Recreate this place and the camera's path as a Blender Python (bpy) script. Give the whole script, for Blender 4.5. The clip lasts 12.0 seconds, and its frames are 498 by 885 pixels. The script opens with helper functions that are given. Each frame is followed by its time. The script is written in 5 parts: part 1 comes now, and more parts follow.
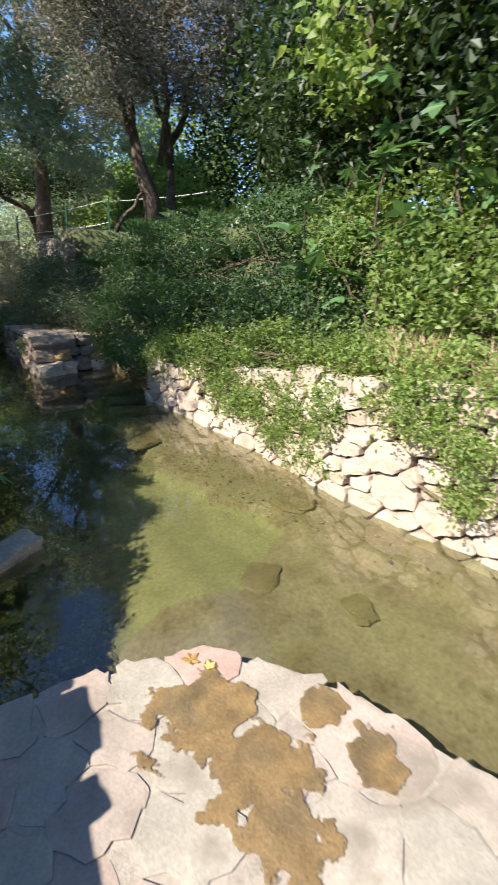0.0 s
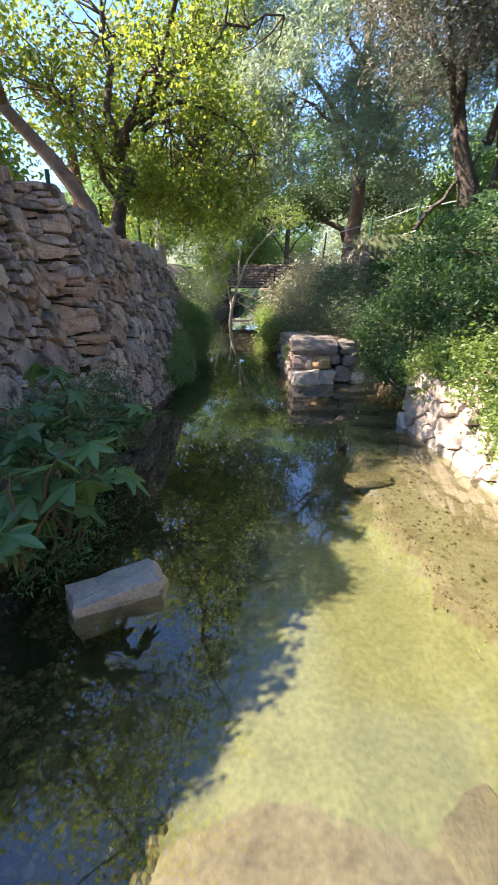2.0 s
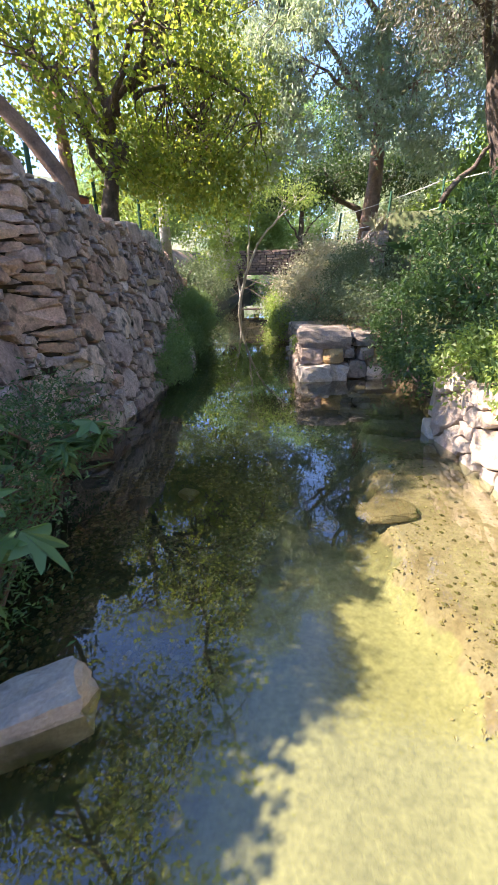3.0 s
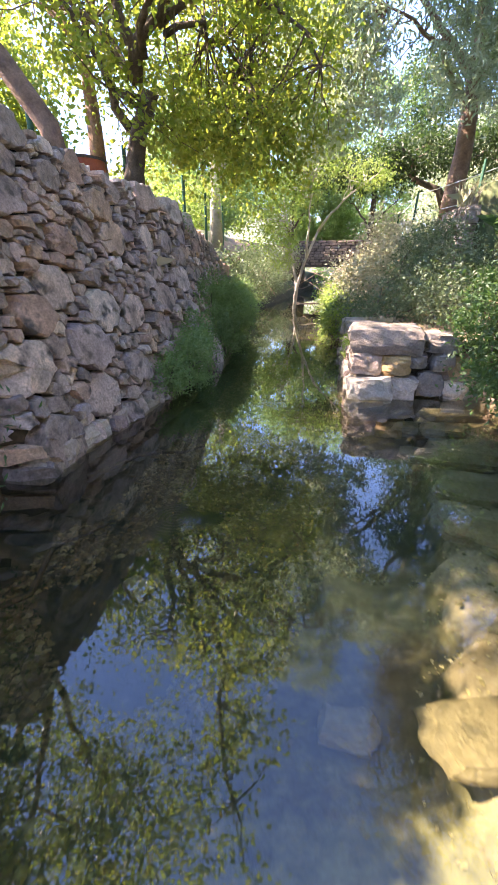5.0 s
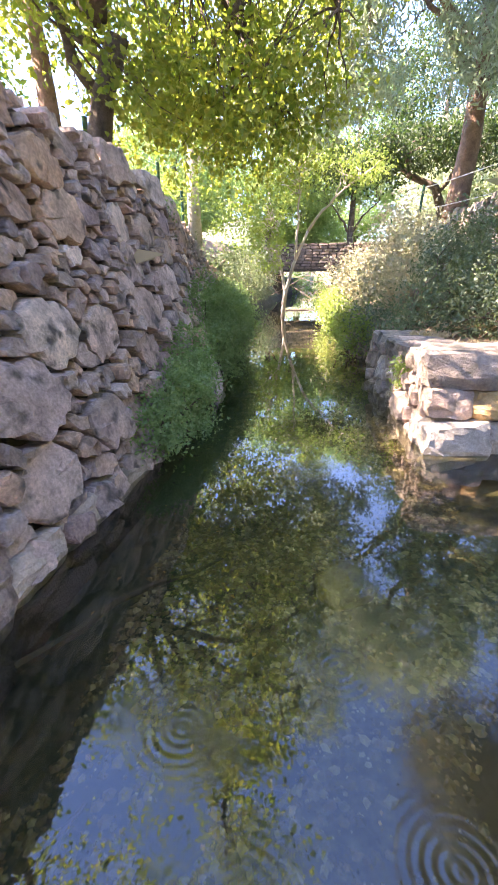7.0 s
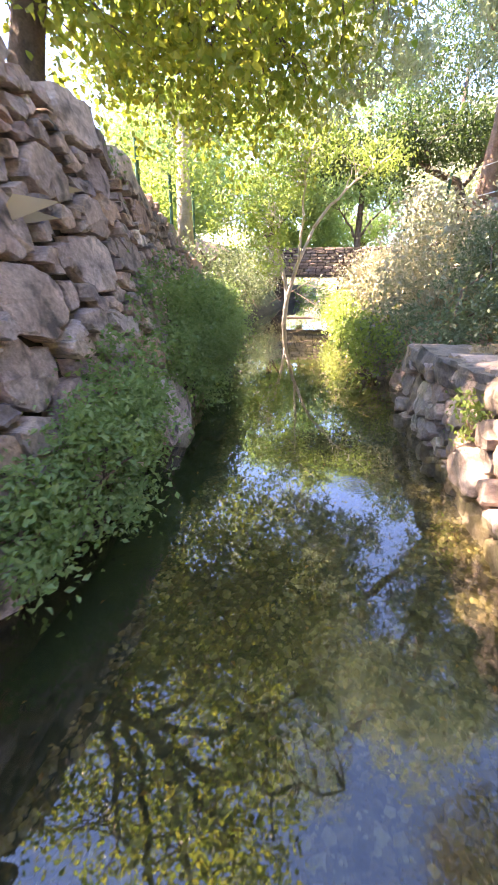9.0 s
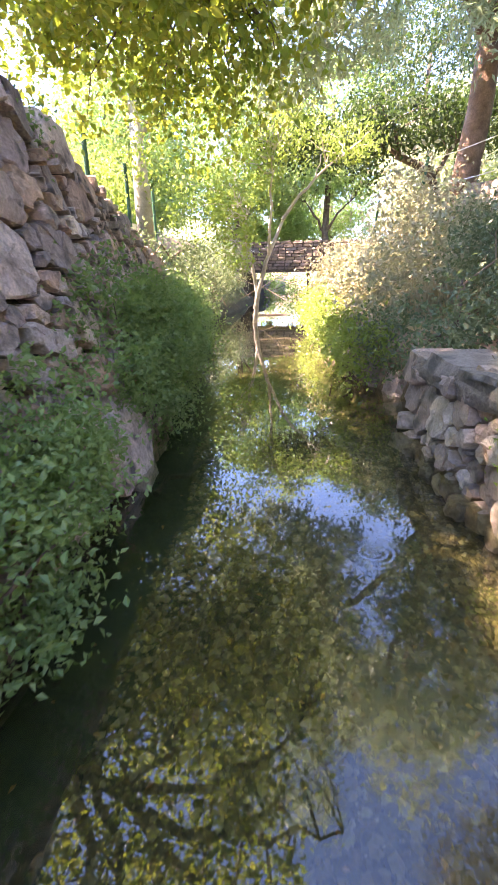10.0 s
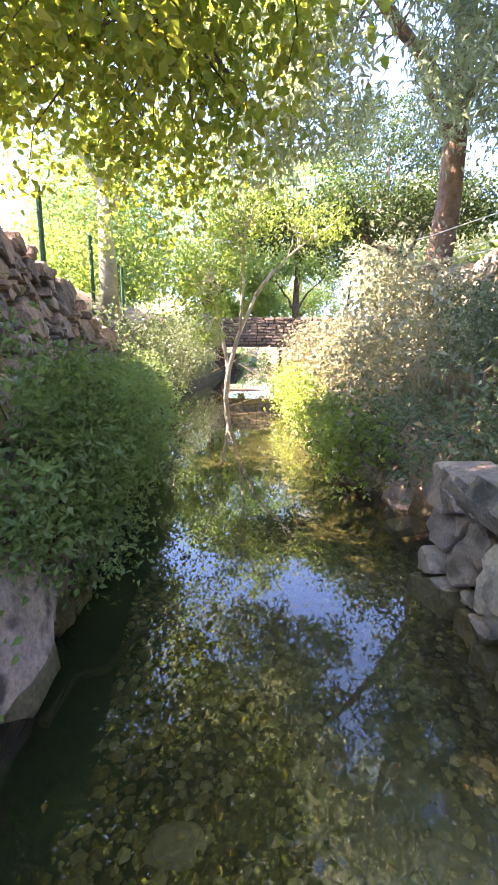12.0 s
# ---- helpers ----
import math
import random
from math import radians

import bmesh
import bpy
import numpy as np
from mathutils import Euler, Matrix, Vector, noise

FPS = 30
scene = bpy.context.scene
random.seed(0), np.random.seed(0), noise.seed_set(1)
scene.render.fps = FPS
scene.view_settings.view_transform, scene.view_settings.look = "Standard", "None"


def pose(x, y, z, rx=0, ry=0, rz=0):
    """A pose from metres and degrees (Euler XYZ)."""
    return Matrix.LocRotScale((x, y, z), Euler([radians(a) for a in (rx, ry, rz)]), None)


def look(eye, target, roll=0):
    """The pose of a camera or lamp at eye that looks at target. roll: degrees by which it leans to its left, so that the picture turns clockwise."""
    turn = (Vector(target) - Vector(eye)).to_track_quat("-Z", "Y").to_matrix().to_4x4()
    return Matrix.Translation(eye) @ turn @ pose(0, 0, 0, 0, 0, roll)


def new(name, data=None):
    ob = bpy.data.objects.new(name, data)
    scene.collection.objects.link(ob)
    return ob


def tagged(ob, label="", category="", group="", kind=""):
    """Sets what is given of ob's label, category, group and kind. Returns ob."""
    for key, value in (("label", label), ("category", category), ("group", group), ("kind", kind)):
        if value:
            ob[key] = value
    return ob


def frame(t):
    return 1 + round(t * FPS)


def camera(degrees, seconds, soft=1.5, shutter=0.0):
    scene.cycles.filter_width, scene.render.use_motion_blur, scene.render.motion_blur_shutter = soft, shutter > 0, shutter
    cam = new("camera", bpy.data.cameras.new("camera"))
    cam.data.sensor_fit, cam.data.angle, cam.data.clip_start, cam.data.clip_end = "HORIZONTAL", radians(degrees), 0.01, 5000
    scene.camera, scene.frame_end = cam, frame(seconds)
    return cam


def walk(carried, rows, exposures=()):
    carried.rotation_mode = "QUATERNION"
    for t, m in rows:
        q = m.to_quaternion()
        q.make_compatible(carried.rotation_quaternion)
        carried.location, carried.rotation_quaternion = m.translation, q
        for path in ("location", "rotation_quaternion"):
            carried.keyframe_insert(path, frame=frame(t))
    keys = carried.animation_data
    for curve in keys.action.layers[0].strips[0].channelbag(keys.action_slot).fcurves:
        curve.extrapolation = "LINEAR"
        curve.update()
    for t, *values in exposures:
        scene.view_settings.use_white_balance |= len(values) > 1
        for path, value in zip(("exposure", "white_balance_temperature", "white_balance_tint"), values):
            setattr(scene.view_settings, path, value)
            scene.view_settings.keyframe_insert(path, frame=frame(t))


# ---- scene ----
cam = camera(57.8, 12.0, shutter=0.3)
PATH = [
    (0, (0.365, 1.029, 1.797), (1.364, 2.584, 1.034), 0.9),
    (0.5, (0.45, 1.311, 1.655), (1.197, 3.016, 0.923), 1.1),
    (1, (0.717, 1.462, 1.406), (1.166, 3.284, 0.715), 0.8),
    (1.5, (0.926, 1.756, 1.386), (1.085, 3.624, 0.69), -0.1),
    (2, (1.099, 2.111, 1.373), (0.975, 3.994, 0.71), -0.3),
    (2.5, (1.177, 2.506, 1.369), (0.97, 4.379, 0.699), -1.0),
    (2.7, (1.194, 2.657, 1.352), (1.0, 4.527, 0.667), -1.2),
    (4.3, (1.411, 3.708, 1.19), (1.191, 5.544, 0.427), -0.6),
    (4.5, (1.423, 3.897, 1.141), (1.13, 5.725, 0.384), -0.8),
    (5, (1.366, 4.343, 1.152), (0.927, 6.156, 0.43), -0.4),
    (5.5, (1.107, 4.731, 1.156), (0.688, 6.573, 0.499), -0.2),
    (6, (0.969, 5.108, 1.133), (0.58, 6.976, 0.533), 0.2),
    (6.5, (0.856, 5.41, 1.118), (0.5, 7.271, 0.478), -0.2),
    (7, (0.673, 5.709, 1.099), (0.345, 7.553, 0.398), -0.7),
    (7.2, (0.651, 5.85, 1.068), (0.338, 7.689, 0.347), -0.9),
    (8.8, (0.565, 7.026, 0.953), (0.214, 8.883, 0.298), 0.2),
    (9, (0.57, 7.191, 0.949), (0.235, 9.046, 0.28), 0.2),
    (9.5, (0.506, 7.535, 0.926), (0.232, 9.387, 0.221), -0.5),
    (10, (0.442, 7.839, 0.956), (0.221, 9.705, 0.271), -1.1),
    (10.5, (0.502, 8.173, 0.958), (0.293, 10.061, 0.333), -0.8),
    (11, (0.449, 8.44, 0.971), (0.278, 10.351, 0.407), -0.7),
    (11.5, (0.381, 8.659, 1.002), (0.256, 10.596, 0.522), -0.3),
    (12, (0.379, 8.765, 1.014), (0.279, 10.722, 0.614), 0.2),
]
walk(cam, [(t, look(eye, target, roll)) for t, eye, target, roll in PATH], [(0, 1.2, 6500, 12), (1, 1.5, 6500, 13), (1.5, 1.55, 6600, 15), (2, 2.05, 6650, 19), (2.5, 2.4, 6700, 22), (4.4, 2.25, 7200, 27), (5, 3.05, 7150, 29), (5.5, 3.25, 7100, 30), (7, 3.5, 7300, 33), (9, 3.7, 7800, 36), (11, 3.68, 7700, 35), (12, 3.52, 7600, 34)])

# ==== place ====

# ---- light ----
SUN = Vector((-0.70, -0.08, 0.74)).normalized()
world = bpy.data.worlds.new("world")
scene.world = world
world.use_nodes = True
_bg = world.node_tree.nodes["Background"]
_sky = world.node_tree.nodes.new("ShaderNodeTexSky")
_sky.sky_type = "NISHITA"
_sky.sun_disc = False
_sky.dust_density, _sky.ozone_density, _sky.altitude = 0.0, 7.0, 2500
_sky.sun_elevation = math.asin(SUN.z)
_sky.sun_rotation = math.atan2(SUN.x, SUN.y)
world.node_tree.links.new(_sky.outputs[0], _bg.inputs[0])
_bg.inputs[1].default_value = 0.15
sun_data = bpy.data.lights.new("sun", "SUN")
sun_data.energy, sun_data.angle, sun_data.color = 5.0, radians(0.53), (1.0, 0.93, 0.82)
sun = new("sun", sun_data)
sun.matrix_world = look(SUN * 30, (0, 0, 0))

# ---- small tools ----
N = np.random.default_rng(11)


def thing(name, at, label, category, group="", kind=""):
    ob = new(name)
    ob.matrix_world = Matrix.Translation(at)
    ob.empty_display_size = 0.1
    return tagged(ob, label, category, group, kind)


def adopt(ob, parent):
    if parent is not None:
        ob.parent = parent
        chain = parent
        w = chain.matrix_basis.copy()
        while chain.parent is not None:
            w = chain.parent.matrix_basis @ chain.matrix_parent_inverse @ w
            chain = chain.parent
        ob.matrix_parent_inverse = w.inverted()
    return ob


def part(name, shape, material, parent=None, label=""):
    """Links a bmesh or a mesh, in world places, as one object."""
    if isinstance(shape, bmesh.types.BMesh):
        me = bpy.data.meshes.new(name)
        shape.to_mesh(me)
        shape.free()
    else:
        me = shape
    if material is not None:
        me.materials.append(material)
    ob = new(name, me)
    adopt(ob, parent)
    return tagged(ob, label)


def raw(name, verts, faces):
    """A mesh from equal-sided faces."""
    me = bpy.data.meshes.new(name)
    verts, faces = np.asarray(verts, np.float32), np.asarray(faces, np.int32)
    k = faces.shape[1]
    me.vertices.add(len(verts))
    me.vertices.foreach_set("co", verts.ravel())
    me.loops.add(faces.size)
    me.loops.foreach_set("vertex_index", faces.ravel())
    me.polygons.add(len(faces))
    me.polygons.foreach_set("loop_start", np.arange(0, faces.size, k, dtype=np.int32))
    me.polygons.foreach_set("loop_total", np.full(len(faces), k, np.int32))
    me.polygons.foreach_set("use_smooth", np.zeros(len(faces), bool))
    me.update(calc_edges=True)
    return me


def smooth(ob):
    ob.data.polygons.foreach_set("use_smooth", np.ones(len(ob.data.polygons), bool))
    return ob


# ---- materials ----
def _nodes(name):
    m = bpy.data.materials.new(name)
    m.use_nodes = True
    t = m.node_tree
    t.nodes.clear()
    return m, t, (lambda kind: t.nodes.new("ShaderNode" + kind)), t.links.new


def _ramp(node, cols):
    el = node.color_ramp.elements
    while len(el) < len(cols):
        el.new(0.5)
    for n, c in enumerate(cols):
        el[n].position = n / max(1, len(cols) - 1)
        el[n].color = (*c, 1)


def surface(name, tints, pick="object", scale=3.0, fine=45.0, rough=0.9, bump=0.5, spread=0.55, spots=None, spot_scale=5.0, wet=0.0):
    """A mineral or bark surface: a tint picked at random, broad blotches, fine grain, relief."""
    m, t, node, link = _nodes(name)
    pos = node("NewGeometry")
    big, small = node("TexNoise"), node("TexNoise")
    for n, s, d in ((big, scale, 6), (small, fine, 8)):
        n.inputs["Scale"].default_value, n.inputs["Detail"].default_value, n.inputs["Roughness"].default_value = s, d, 0.65
        link(pos.outputs["Position"], n.inputs["Vector"])
    ramp = node("ValToRGB")
    _ramp(ramp, tints)
    if pick == "noise":
        wide = node("TexNoise")
        wide.inputs["Scale"].default_value, wide.inputs["Detail"].default_value = scale * 0.35, 5
        link(pos.outputs["Position"], wide.inputs["Vector"])
        mr = node("MapRange")
        mr.inputs[1].default_value, mr.inputs[2].default_value = 0.3, 0.7
        link(wide.outputs["Fac"], mr.inputs[0])
        link(mr.outputs[0], ramp.inputs[0])
    elif pick == "island":
        link(pos.outputs["Random Per Island"], ramp.inputs[0])
    else:
        info = node("ObjectInfo")
        link(info.outputs["Random"], ramp.inputs[0])
    val = node("MapRange")
    val.inputs[1].default_value, val.inputs[2].default_value = 0.25, 0.75
    val.inputs[3].default_value, val.inputs[4].default_value = 1 - spread, 1 + spread
    link(big.outputs["Fac"], val.inputs[0])
    val2 = node("MapRange")
    val2.inputs[1].default_value, val2.inputs[2].default_value = 0.25, 0.75
    val2.inputs[3].default_value, val2.inputs[4].default_value = 1 - spread * 0.7, 1 + spread * 0.7
    link(small.outputs["Fac"], val2.inputs[0])
    mul = node("Math")
    mul.operation = "MULTIPLY"
    link(val.outputs[0], mul.inputs[0])
    link(val2.outputs[0], mul.inputs[1])
    hsv = node("HueSaturation")
    link(ramp.outputs[0], hsv.inputs["Color"])
    link(mul.outputs[0], hsv.inputs["Value"])
    colour = hsv.outputs[0]
    if spots:
        sp, th, mix = node("TexNoise"), node("MapRange"), node("MixRGB")
        sp.inputs["Scale"].default_value, sp.inputs["Detail"].default_value = spot_scale, 6
        link(pos.outputs["Position"], sp.inputs["Vector"])
        th.inputs[1].default_value, th.inputs[2].default_value = 0.55, 0.68
        link(sp.outputs["Fac"], th.inputs[0])
        link(th.outputs[0], mix.inputs[0])
        link(colour, mix.inputs[1])
        mix.inputs[2].default_value = (*spots, 1)
        colour = mix.outputs[0]
    b = node("BsdfPrincipled")
    b.inputs["Roughness"].default_value = rough
    b.inputs["Specular IOR Level"].default_value = 0.3 + wet
    link(colour, b.inputs["Base Color"])
    bp = node("Bump")
    bp.inputs["Strength"].default_value, bp.inputs["Distance"].default_value = bump, 0.02
    add = node("Math")
    add.operation = "ADD"
    link(big.outputs["Fac"], add.inputs[0])
    link(small.outputs["Fac"], add.inputs[1])
    link(add.outputs[0], bp.inputs["Height"])
    link(bp.outputs[0], b.inputs["Normal"])
    out = node("OutputMaterial")
    link(b.outputs[0], out.inputs[0])
    return m


def leafy(name, tints, through_tint, glow=0.45, rough=0.5):
    """Leaves: light from the front, light through the blade, a little gloss; each leaf its own tint."""
    m, t, node, link = _nodes(name)
    pos, ramp, ramp2 = node("NewGeometry"), node("ValToRGB"), node("ValToRGB")
    _ramp(ramp, tints)
    _ramp(ramp2, through_tint)
    link(pos.outputs["Random Per Island"], ramp.inputs[0])
    link(pos.outputs["Random Per Island"], ramp2.inputs[0])
    big, val, hsv = node("TexNoise"), node("MapRange"), node("HueSaturation")
    big.inputs["Scale"].default_value = 1.3
    link(pos.outputs["Position"], big.inputs["Vector"])
    val.inputs[1].default_value, val.inputs[2].default_value, val.inputs[3].default_value, val.inputs[4].default_value = 0.3, 0.7, 0.7, 1.3
    link(big.outputs["Fac"], val.inputs[0])
    link(val.outputs[0], hsv.inputs["Value"])
    link(ramp.outputs[0], hsv.inputs["Color"])
    b, tr, mix, out = node("BsdfPrincipled"), node("BsdfTranslucent"), node("MixShader"), node("OutputMaterial")
    b.inputs["Roughness"].default_value = rough
    link(hsv.outputs[0], b.inputs["Base Color"])
    link(ramp2.outputs[0], tr.inputs[0])
    mix.inputs[0].default_value = glow
    link(b.outputs[0], mix.inputs[1])
    link(tr.outputs[0], mix.inputs[2])
    link(mix.outputs[0], out.inputs[0])
    return m


def plain(name, colour, rough=0.5, metal=0.0, grain=25.0, spread=0.25):
    m = surface(name, [colour, colour], "noise", 4.0, grain, rough, 0.15, spread)
    for n in m.node_tree.nodes:
        if n.type == "BSDF_PRINCIPLED":
            n.inputs["Metallic"].default_value = metal
    return m


STONE = surface("grey_rubble", [(.37, .285, .235), (.52, .39, .315), (.28, .22, .19), (.58, .455, .37), (.52, .335, .235), (.38, .285, .26), (.70, .565, .465), (.49, .305, .18), (.60, .465, .385), (.32, .24, .215)],
                "object", 6, 55, 0.92, 1.0, 0.55, spots=(.13, .11, .095), spot_scale=8)
STONE_MANY = surface("grey_rubble_joined", [(.36, .29, .26), (.50, .39, .33), (.29, .235, .215), (.56, .45, .38), (.52, .36, .27), (.48, .33, .23)],
                     "island", 6, 55, 0.92, 1.0, 0.55, spots=(.13, .11, .095), spot_scale=8)
STONE_WARM = surface("pale_pink_limestone", [(.44, .35, .27), (.48, .40, .32), (.41, .32, .25), (.50, .43, .35), (.43, .31, .24)],
                     "object", 4, 50, 0.9, 0.6, 0.28, spots=(.42, .33, .24), spot_scale=4)
FLAG = surface("worn_flagstone", [(.30, .275, .225), (.33, .30, .245), (.36, .29, .24), (.27, .25, .21), (.39, .26, .215)],
               "object", 3, 70, 0.8, 0.22, 0.30, spots=(.23, .20, .155), spot_scale=3.5)
MORTAR = surface("earth_joint", [(.055, .044, .035), (.09, .072, .055)], "noise", 6, 60, 0.95, 0.8, 0.4)
CEMENT = surface("muddy_cement", [(.37, .33, .28), (.31, .27, .22), (.40, .36, .31)], "noise", 6, 50, 0.7, 0.4, 0.25)
MUD = surface("wet_brown_silt", [(.15, .11, .055), (.22, .145, .062), (.12, .092, .05)], "noise", 9, 90, 0.3, 0.3, 0.4, wet=0.3)


def thin_at_edges(m):
    """Lets the silt run out to nothing where its cover attribute falls."""
    t = m.node_tree
    at, mr, tr, mix = (t.nodes.new("ShaderNode" + k) for k in ("Attribute", "MapRange", "BsdfTransparent", "MixShader"))
    out = [n for n in t.nodes if n.type == "OUTPUT_MATERIAL"][0]
    body = out.inputs[0].links[0].from_socket
    at.attribute_name = "cover"
    mr.inputs[1].default_value, mr.inputs[2].default_value, mr.inputs[3].default_value, mr.inputs[4].default_value = .13, .22, 0.0, 0.96
    t.links.new(at.outputs["Fac"], mr.inputs[0])
    t.links.new(mr.outputs[0], mix.inputs[0])
    t.links.new(tr.outputs[0], mix.inputs[1])
    t.links.new(body, mix.inputs[2])
    t.links.new(mix.outputs[0], out.inputs[0])


thin_at_edges(MUD)
GRAVEL = surface("stream_gravel", [(.17, .13, .08), (.10, .085, .05), (.22, .17, .10), (.12, .105, .055)], "noise", 4, 55, 0.8, 1.0, 0.55)
LEDGE = surface("brown_ledge", [(.33, .24, .16), (.27, .20, .13), (.38, .29, .20)], "noise", 3, 50, 0.7, 0.6, 0.35, spots=(.16, .11, .06), spot_scale=3)
PEBBLE = surface("pebbles", [(.13, .095, .042), (.19, .14, .065), (.06, .05, .022), (.33, .26, .14), (.15, .10, .045), (.09, .075, .034)], "island", 20, 90, 0.7, 0.3, 0.3)
BARK = surface("dark_bark", [(.10, .075, .058), (.15, .115, .09)], "noise", 9, 55, 0.95, 1.0, 0.5)
BARK_RED = surface("red_brown_bark", [(.22, .135, .095), (.29, .19, .14)], "noise", 9, 45, 0.95, 1.0, 0.45)
BARK_PALE = surface("pale_bark", [(.50, .46, .40), (.40, .36, .31)], "noise", 6, 45, 0.9, 0.6, 0.3)
TWIG = plain("twig_brown", (.13, .095, .065), 0.9)
STRAW = leafy("dry_straw", [(.45, .36, .20), (.55, .45, .27), (.36, .27, .15)], [(.5, .4, .2), (.5, .42, .25)], 0.3)
LEAF_TREE = leafy("broad_leaves", [(.08, .13, .03), (.12, .17, .04), (.15, .19, .045), (.10, .145, .035)], [(.24, .36, .04), (.36, .45, .05), (.52, .52, .07)], 0.5)
LEAF_SILVER = leafy("silver_leaves", [(.26, .32, .19), (.36, .41, .29), (.46, .49, .39), (.20, .26, .13)], [(.36, .46, .20), (.46, .54, .30)], 0.42)
LEAF_OLIVE = leafy("olive_leaves", [(.13, .125, .09), (.18, .17, .13), (.25, .23, .19)], [(.18, .18, .08), (.24, .22, .13)], 0.3)
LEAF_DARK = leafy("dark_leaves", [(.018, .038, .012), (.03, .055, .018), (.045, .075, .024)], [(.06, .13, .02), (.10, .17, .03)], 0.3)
# darker greens, with the bank's deep shade put into the leaf colour
LEAF_BANK_SHADE = leafy("bank_leaves_shade_tint", [(.04, .085, .03), (.065, .125, .045), (.10, .16, .06)], [(.10, .22, .04), (.16, .30, .07)], 0.38)
LEAF_LIGHT = leafy("light_green_leaves", [(.12, .19, .045), (.16, .24, .06), (.21, .27, .08), (.14, .19, .06)], [(.32, .48, .07), (.44, .55, .11)], 0.42)
LEAF_GREY = leafy("grey_green_leaves", [(.13, .22, .08), (.18, .28, .11), (.24, .33, .15)], [(.26, .44, .10), (.38, .52, .15)], 0.42)
LEAF_SAGE = leafy("sage_leaves", [(.10, .14, .07), (.14, .18, .10), (.20, .23, .14)], [(.16, .24, .08), (.24, .32, .13)], 0.36)
LEAF_DRY = leafy("dry_brush_leaves", [(.40, .38, .25), (.30, .33, .18), (.50, .47, .34), (.22, .27, .12)], [(.40, .38, .20), (.48, .43, .26)], 0.35)
LEAF_FIG = leafy("fig_leaves", [(.05, .13, .055), (.07, .16, .065), (.09, .18, .065)], [(.10, .24, .05), (.16, .28, .06)], 0.3, 0.4)
GRASS_LUSH = leafy("lush_grass", [(.08, .20, .04), (.12, .26, .05), (.16, .28, .07)], [(.20, .42, .06), (.28, .46, .08)], 0.45)
LEAF_FALLEN = leafy("fallen_leaves", [(.36, .16, .05), (.45, .25, .07), (.30, .20, .08)], [(.4, .2, .05), (.45, .3, .08)], 0.2)
GREEN_PAINT = plain("green_paint", (.03, .10, .06), 0.5)
RED_PAINT = plain("red_paint", (.42, .10, .05), 0.5)
TEAL_PAINT = plain("teal_plastic", (.03, .20, .20), 0.4)
WIRE = plain("galvanised_wire", (.55, .55, .53), 0.4, 0.8)
CORD = plain("white_cord", (.75, .74, .70), 0.8)
WOOD_DARK = plain("dark_wet_wood", (.07, .055, .04), 0.8)


def water_material():
    m, t, node, link = _nodes("stream_water")
    pos, sep = node("NewGeometry"), node("SeparateXYZ")
    link(pos.outputs["Position"], sep.inputs[0])

    def math_node(op, a, b=None):
        n = node("Math")
        n.operation = op
        for k, v in enumerate((a, b)):
            if v is None:
                continue
            if isinstance(v, (int, float)):
                n.inputs[k].default_value = v
            else:
                link(v, n.inputs[k])
        return n.outputs[0]

    low, fine = node("TexNoise"), node("TexNoise")
    low.inputs["Scale"].default_value, low.inputs["Detail"].default_value = 2.2, 2
    fine.inputs["Scale"].default_value, fine.inputs["Detail"].default_value = 14, 2
    for n in (low, fine):
        link(pos.outputs["Position"], n.inputs["Vector"])
    height = math_node("ADD", math_node("MULTIPLY", low.outputs["Fac"], 0.0007), math_node("MULTIPLY", fine.outputs["Fac"], 0.00012))
    for cx, cy, reach, amp in RINGS:
        dx, dy = math_node("SUBTRACT", sep.outputs[0], cx), math_node("SUBTRACT", sep.outputs[1], cy)
        r = math_node("SQRT", math_node("ADD", math_node("MULTIPLY", dx, dx), math_node("MULTIPLY", dy, dy)))
        fade = math_node("MAXIMUM", math_node("SUBTRACT", 1.0, math_node("DIVIDE", r, reach)), 0.0)
        wave = math_node("MULTIPLY", math_node("SINE", math_node("MULTIPLY", r, 250.0)), math_node("MULTIPLY", fade, amp * .75))
        height = math_node("ADD", height, wave)
    bp = node("Bump")
    bp.inputs["Strength"].default_value, bp.inputs["Distance"].default_value = 1.0, 1.0
    link(height, bp.inputs["Height"])
    fres, gl, tr, df, inner, mix, out = node("LayerWeight"), node("BsdfGlossy"), node("BsdfTransparent"), node("BsdfDiffuse"), node("MixShader"), node("MixShader"), node("OutputMaterial")
    fres.inputs["Blend"].default_value = 0.5
    gl.inputs["Roughness"].default_value = 0.0
    tr.inputs[0].default_value = (.65, .69, .55, 1)
    df.inputs[0].default_value = (.03, .042, .022, 1)
    inner.inputs[0].default_value = 0.05
    link(bp.outputs[0], fres.inputs["Normal"])
    link(bp.outputs[0], gl.inputs["Normal"])
    link(tr.outputs[0], inner.inputs[1])
    link(df.outputs[0], inner.inputs[2])
    link(math_node("ADD", 0.085, math_node("MULTIPLY", 0.915, math_node("POWER", fres.outputs["Facing"], 3.4))), mix.inputs[0])
    link(inner.outputs[0], mix.inputs[1])
    link(gl.outputs[0], mix.inputs[2])
    link(mix.outputs[0], out.inputs[0])
    return m


# centre, reach and height of the rings that drops make on the water
RINGS = [(1.25, 3.35, .24, .00009), (1.62, 3.05, .32, .0001), (1.42, 3.9, .2, .00008), (1.95, 2.85, .26, .00009), (0.55, 6.15, .2, .0005),
         (0.98, 6.3, .22, .0005), (0.75, 6.75, .14, .0005), (0.62, 8.2, .16, .0005), (0.72, 9.3, .12, .0004), (.35, 6.5, .2, .0005), (.7, 7.3, .14, .0004)]
WATER = water_material()


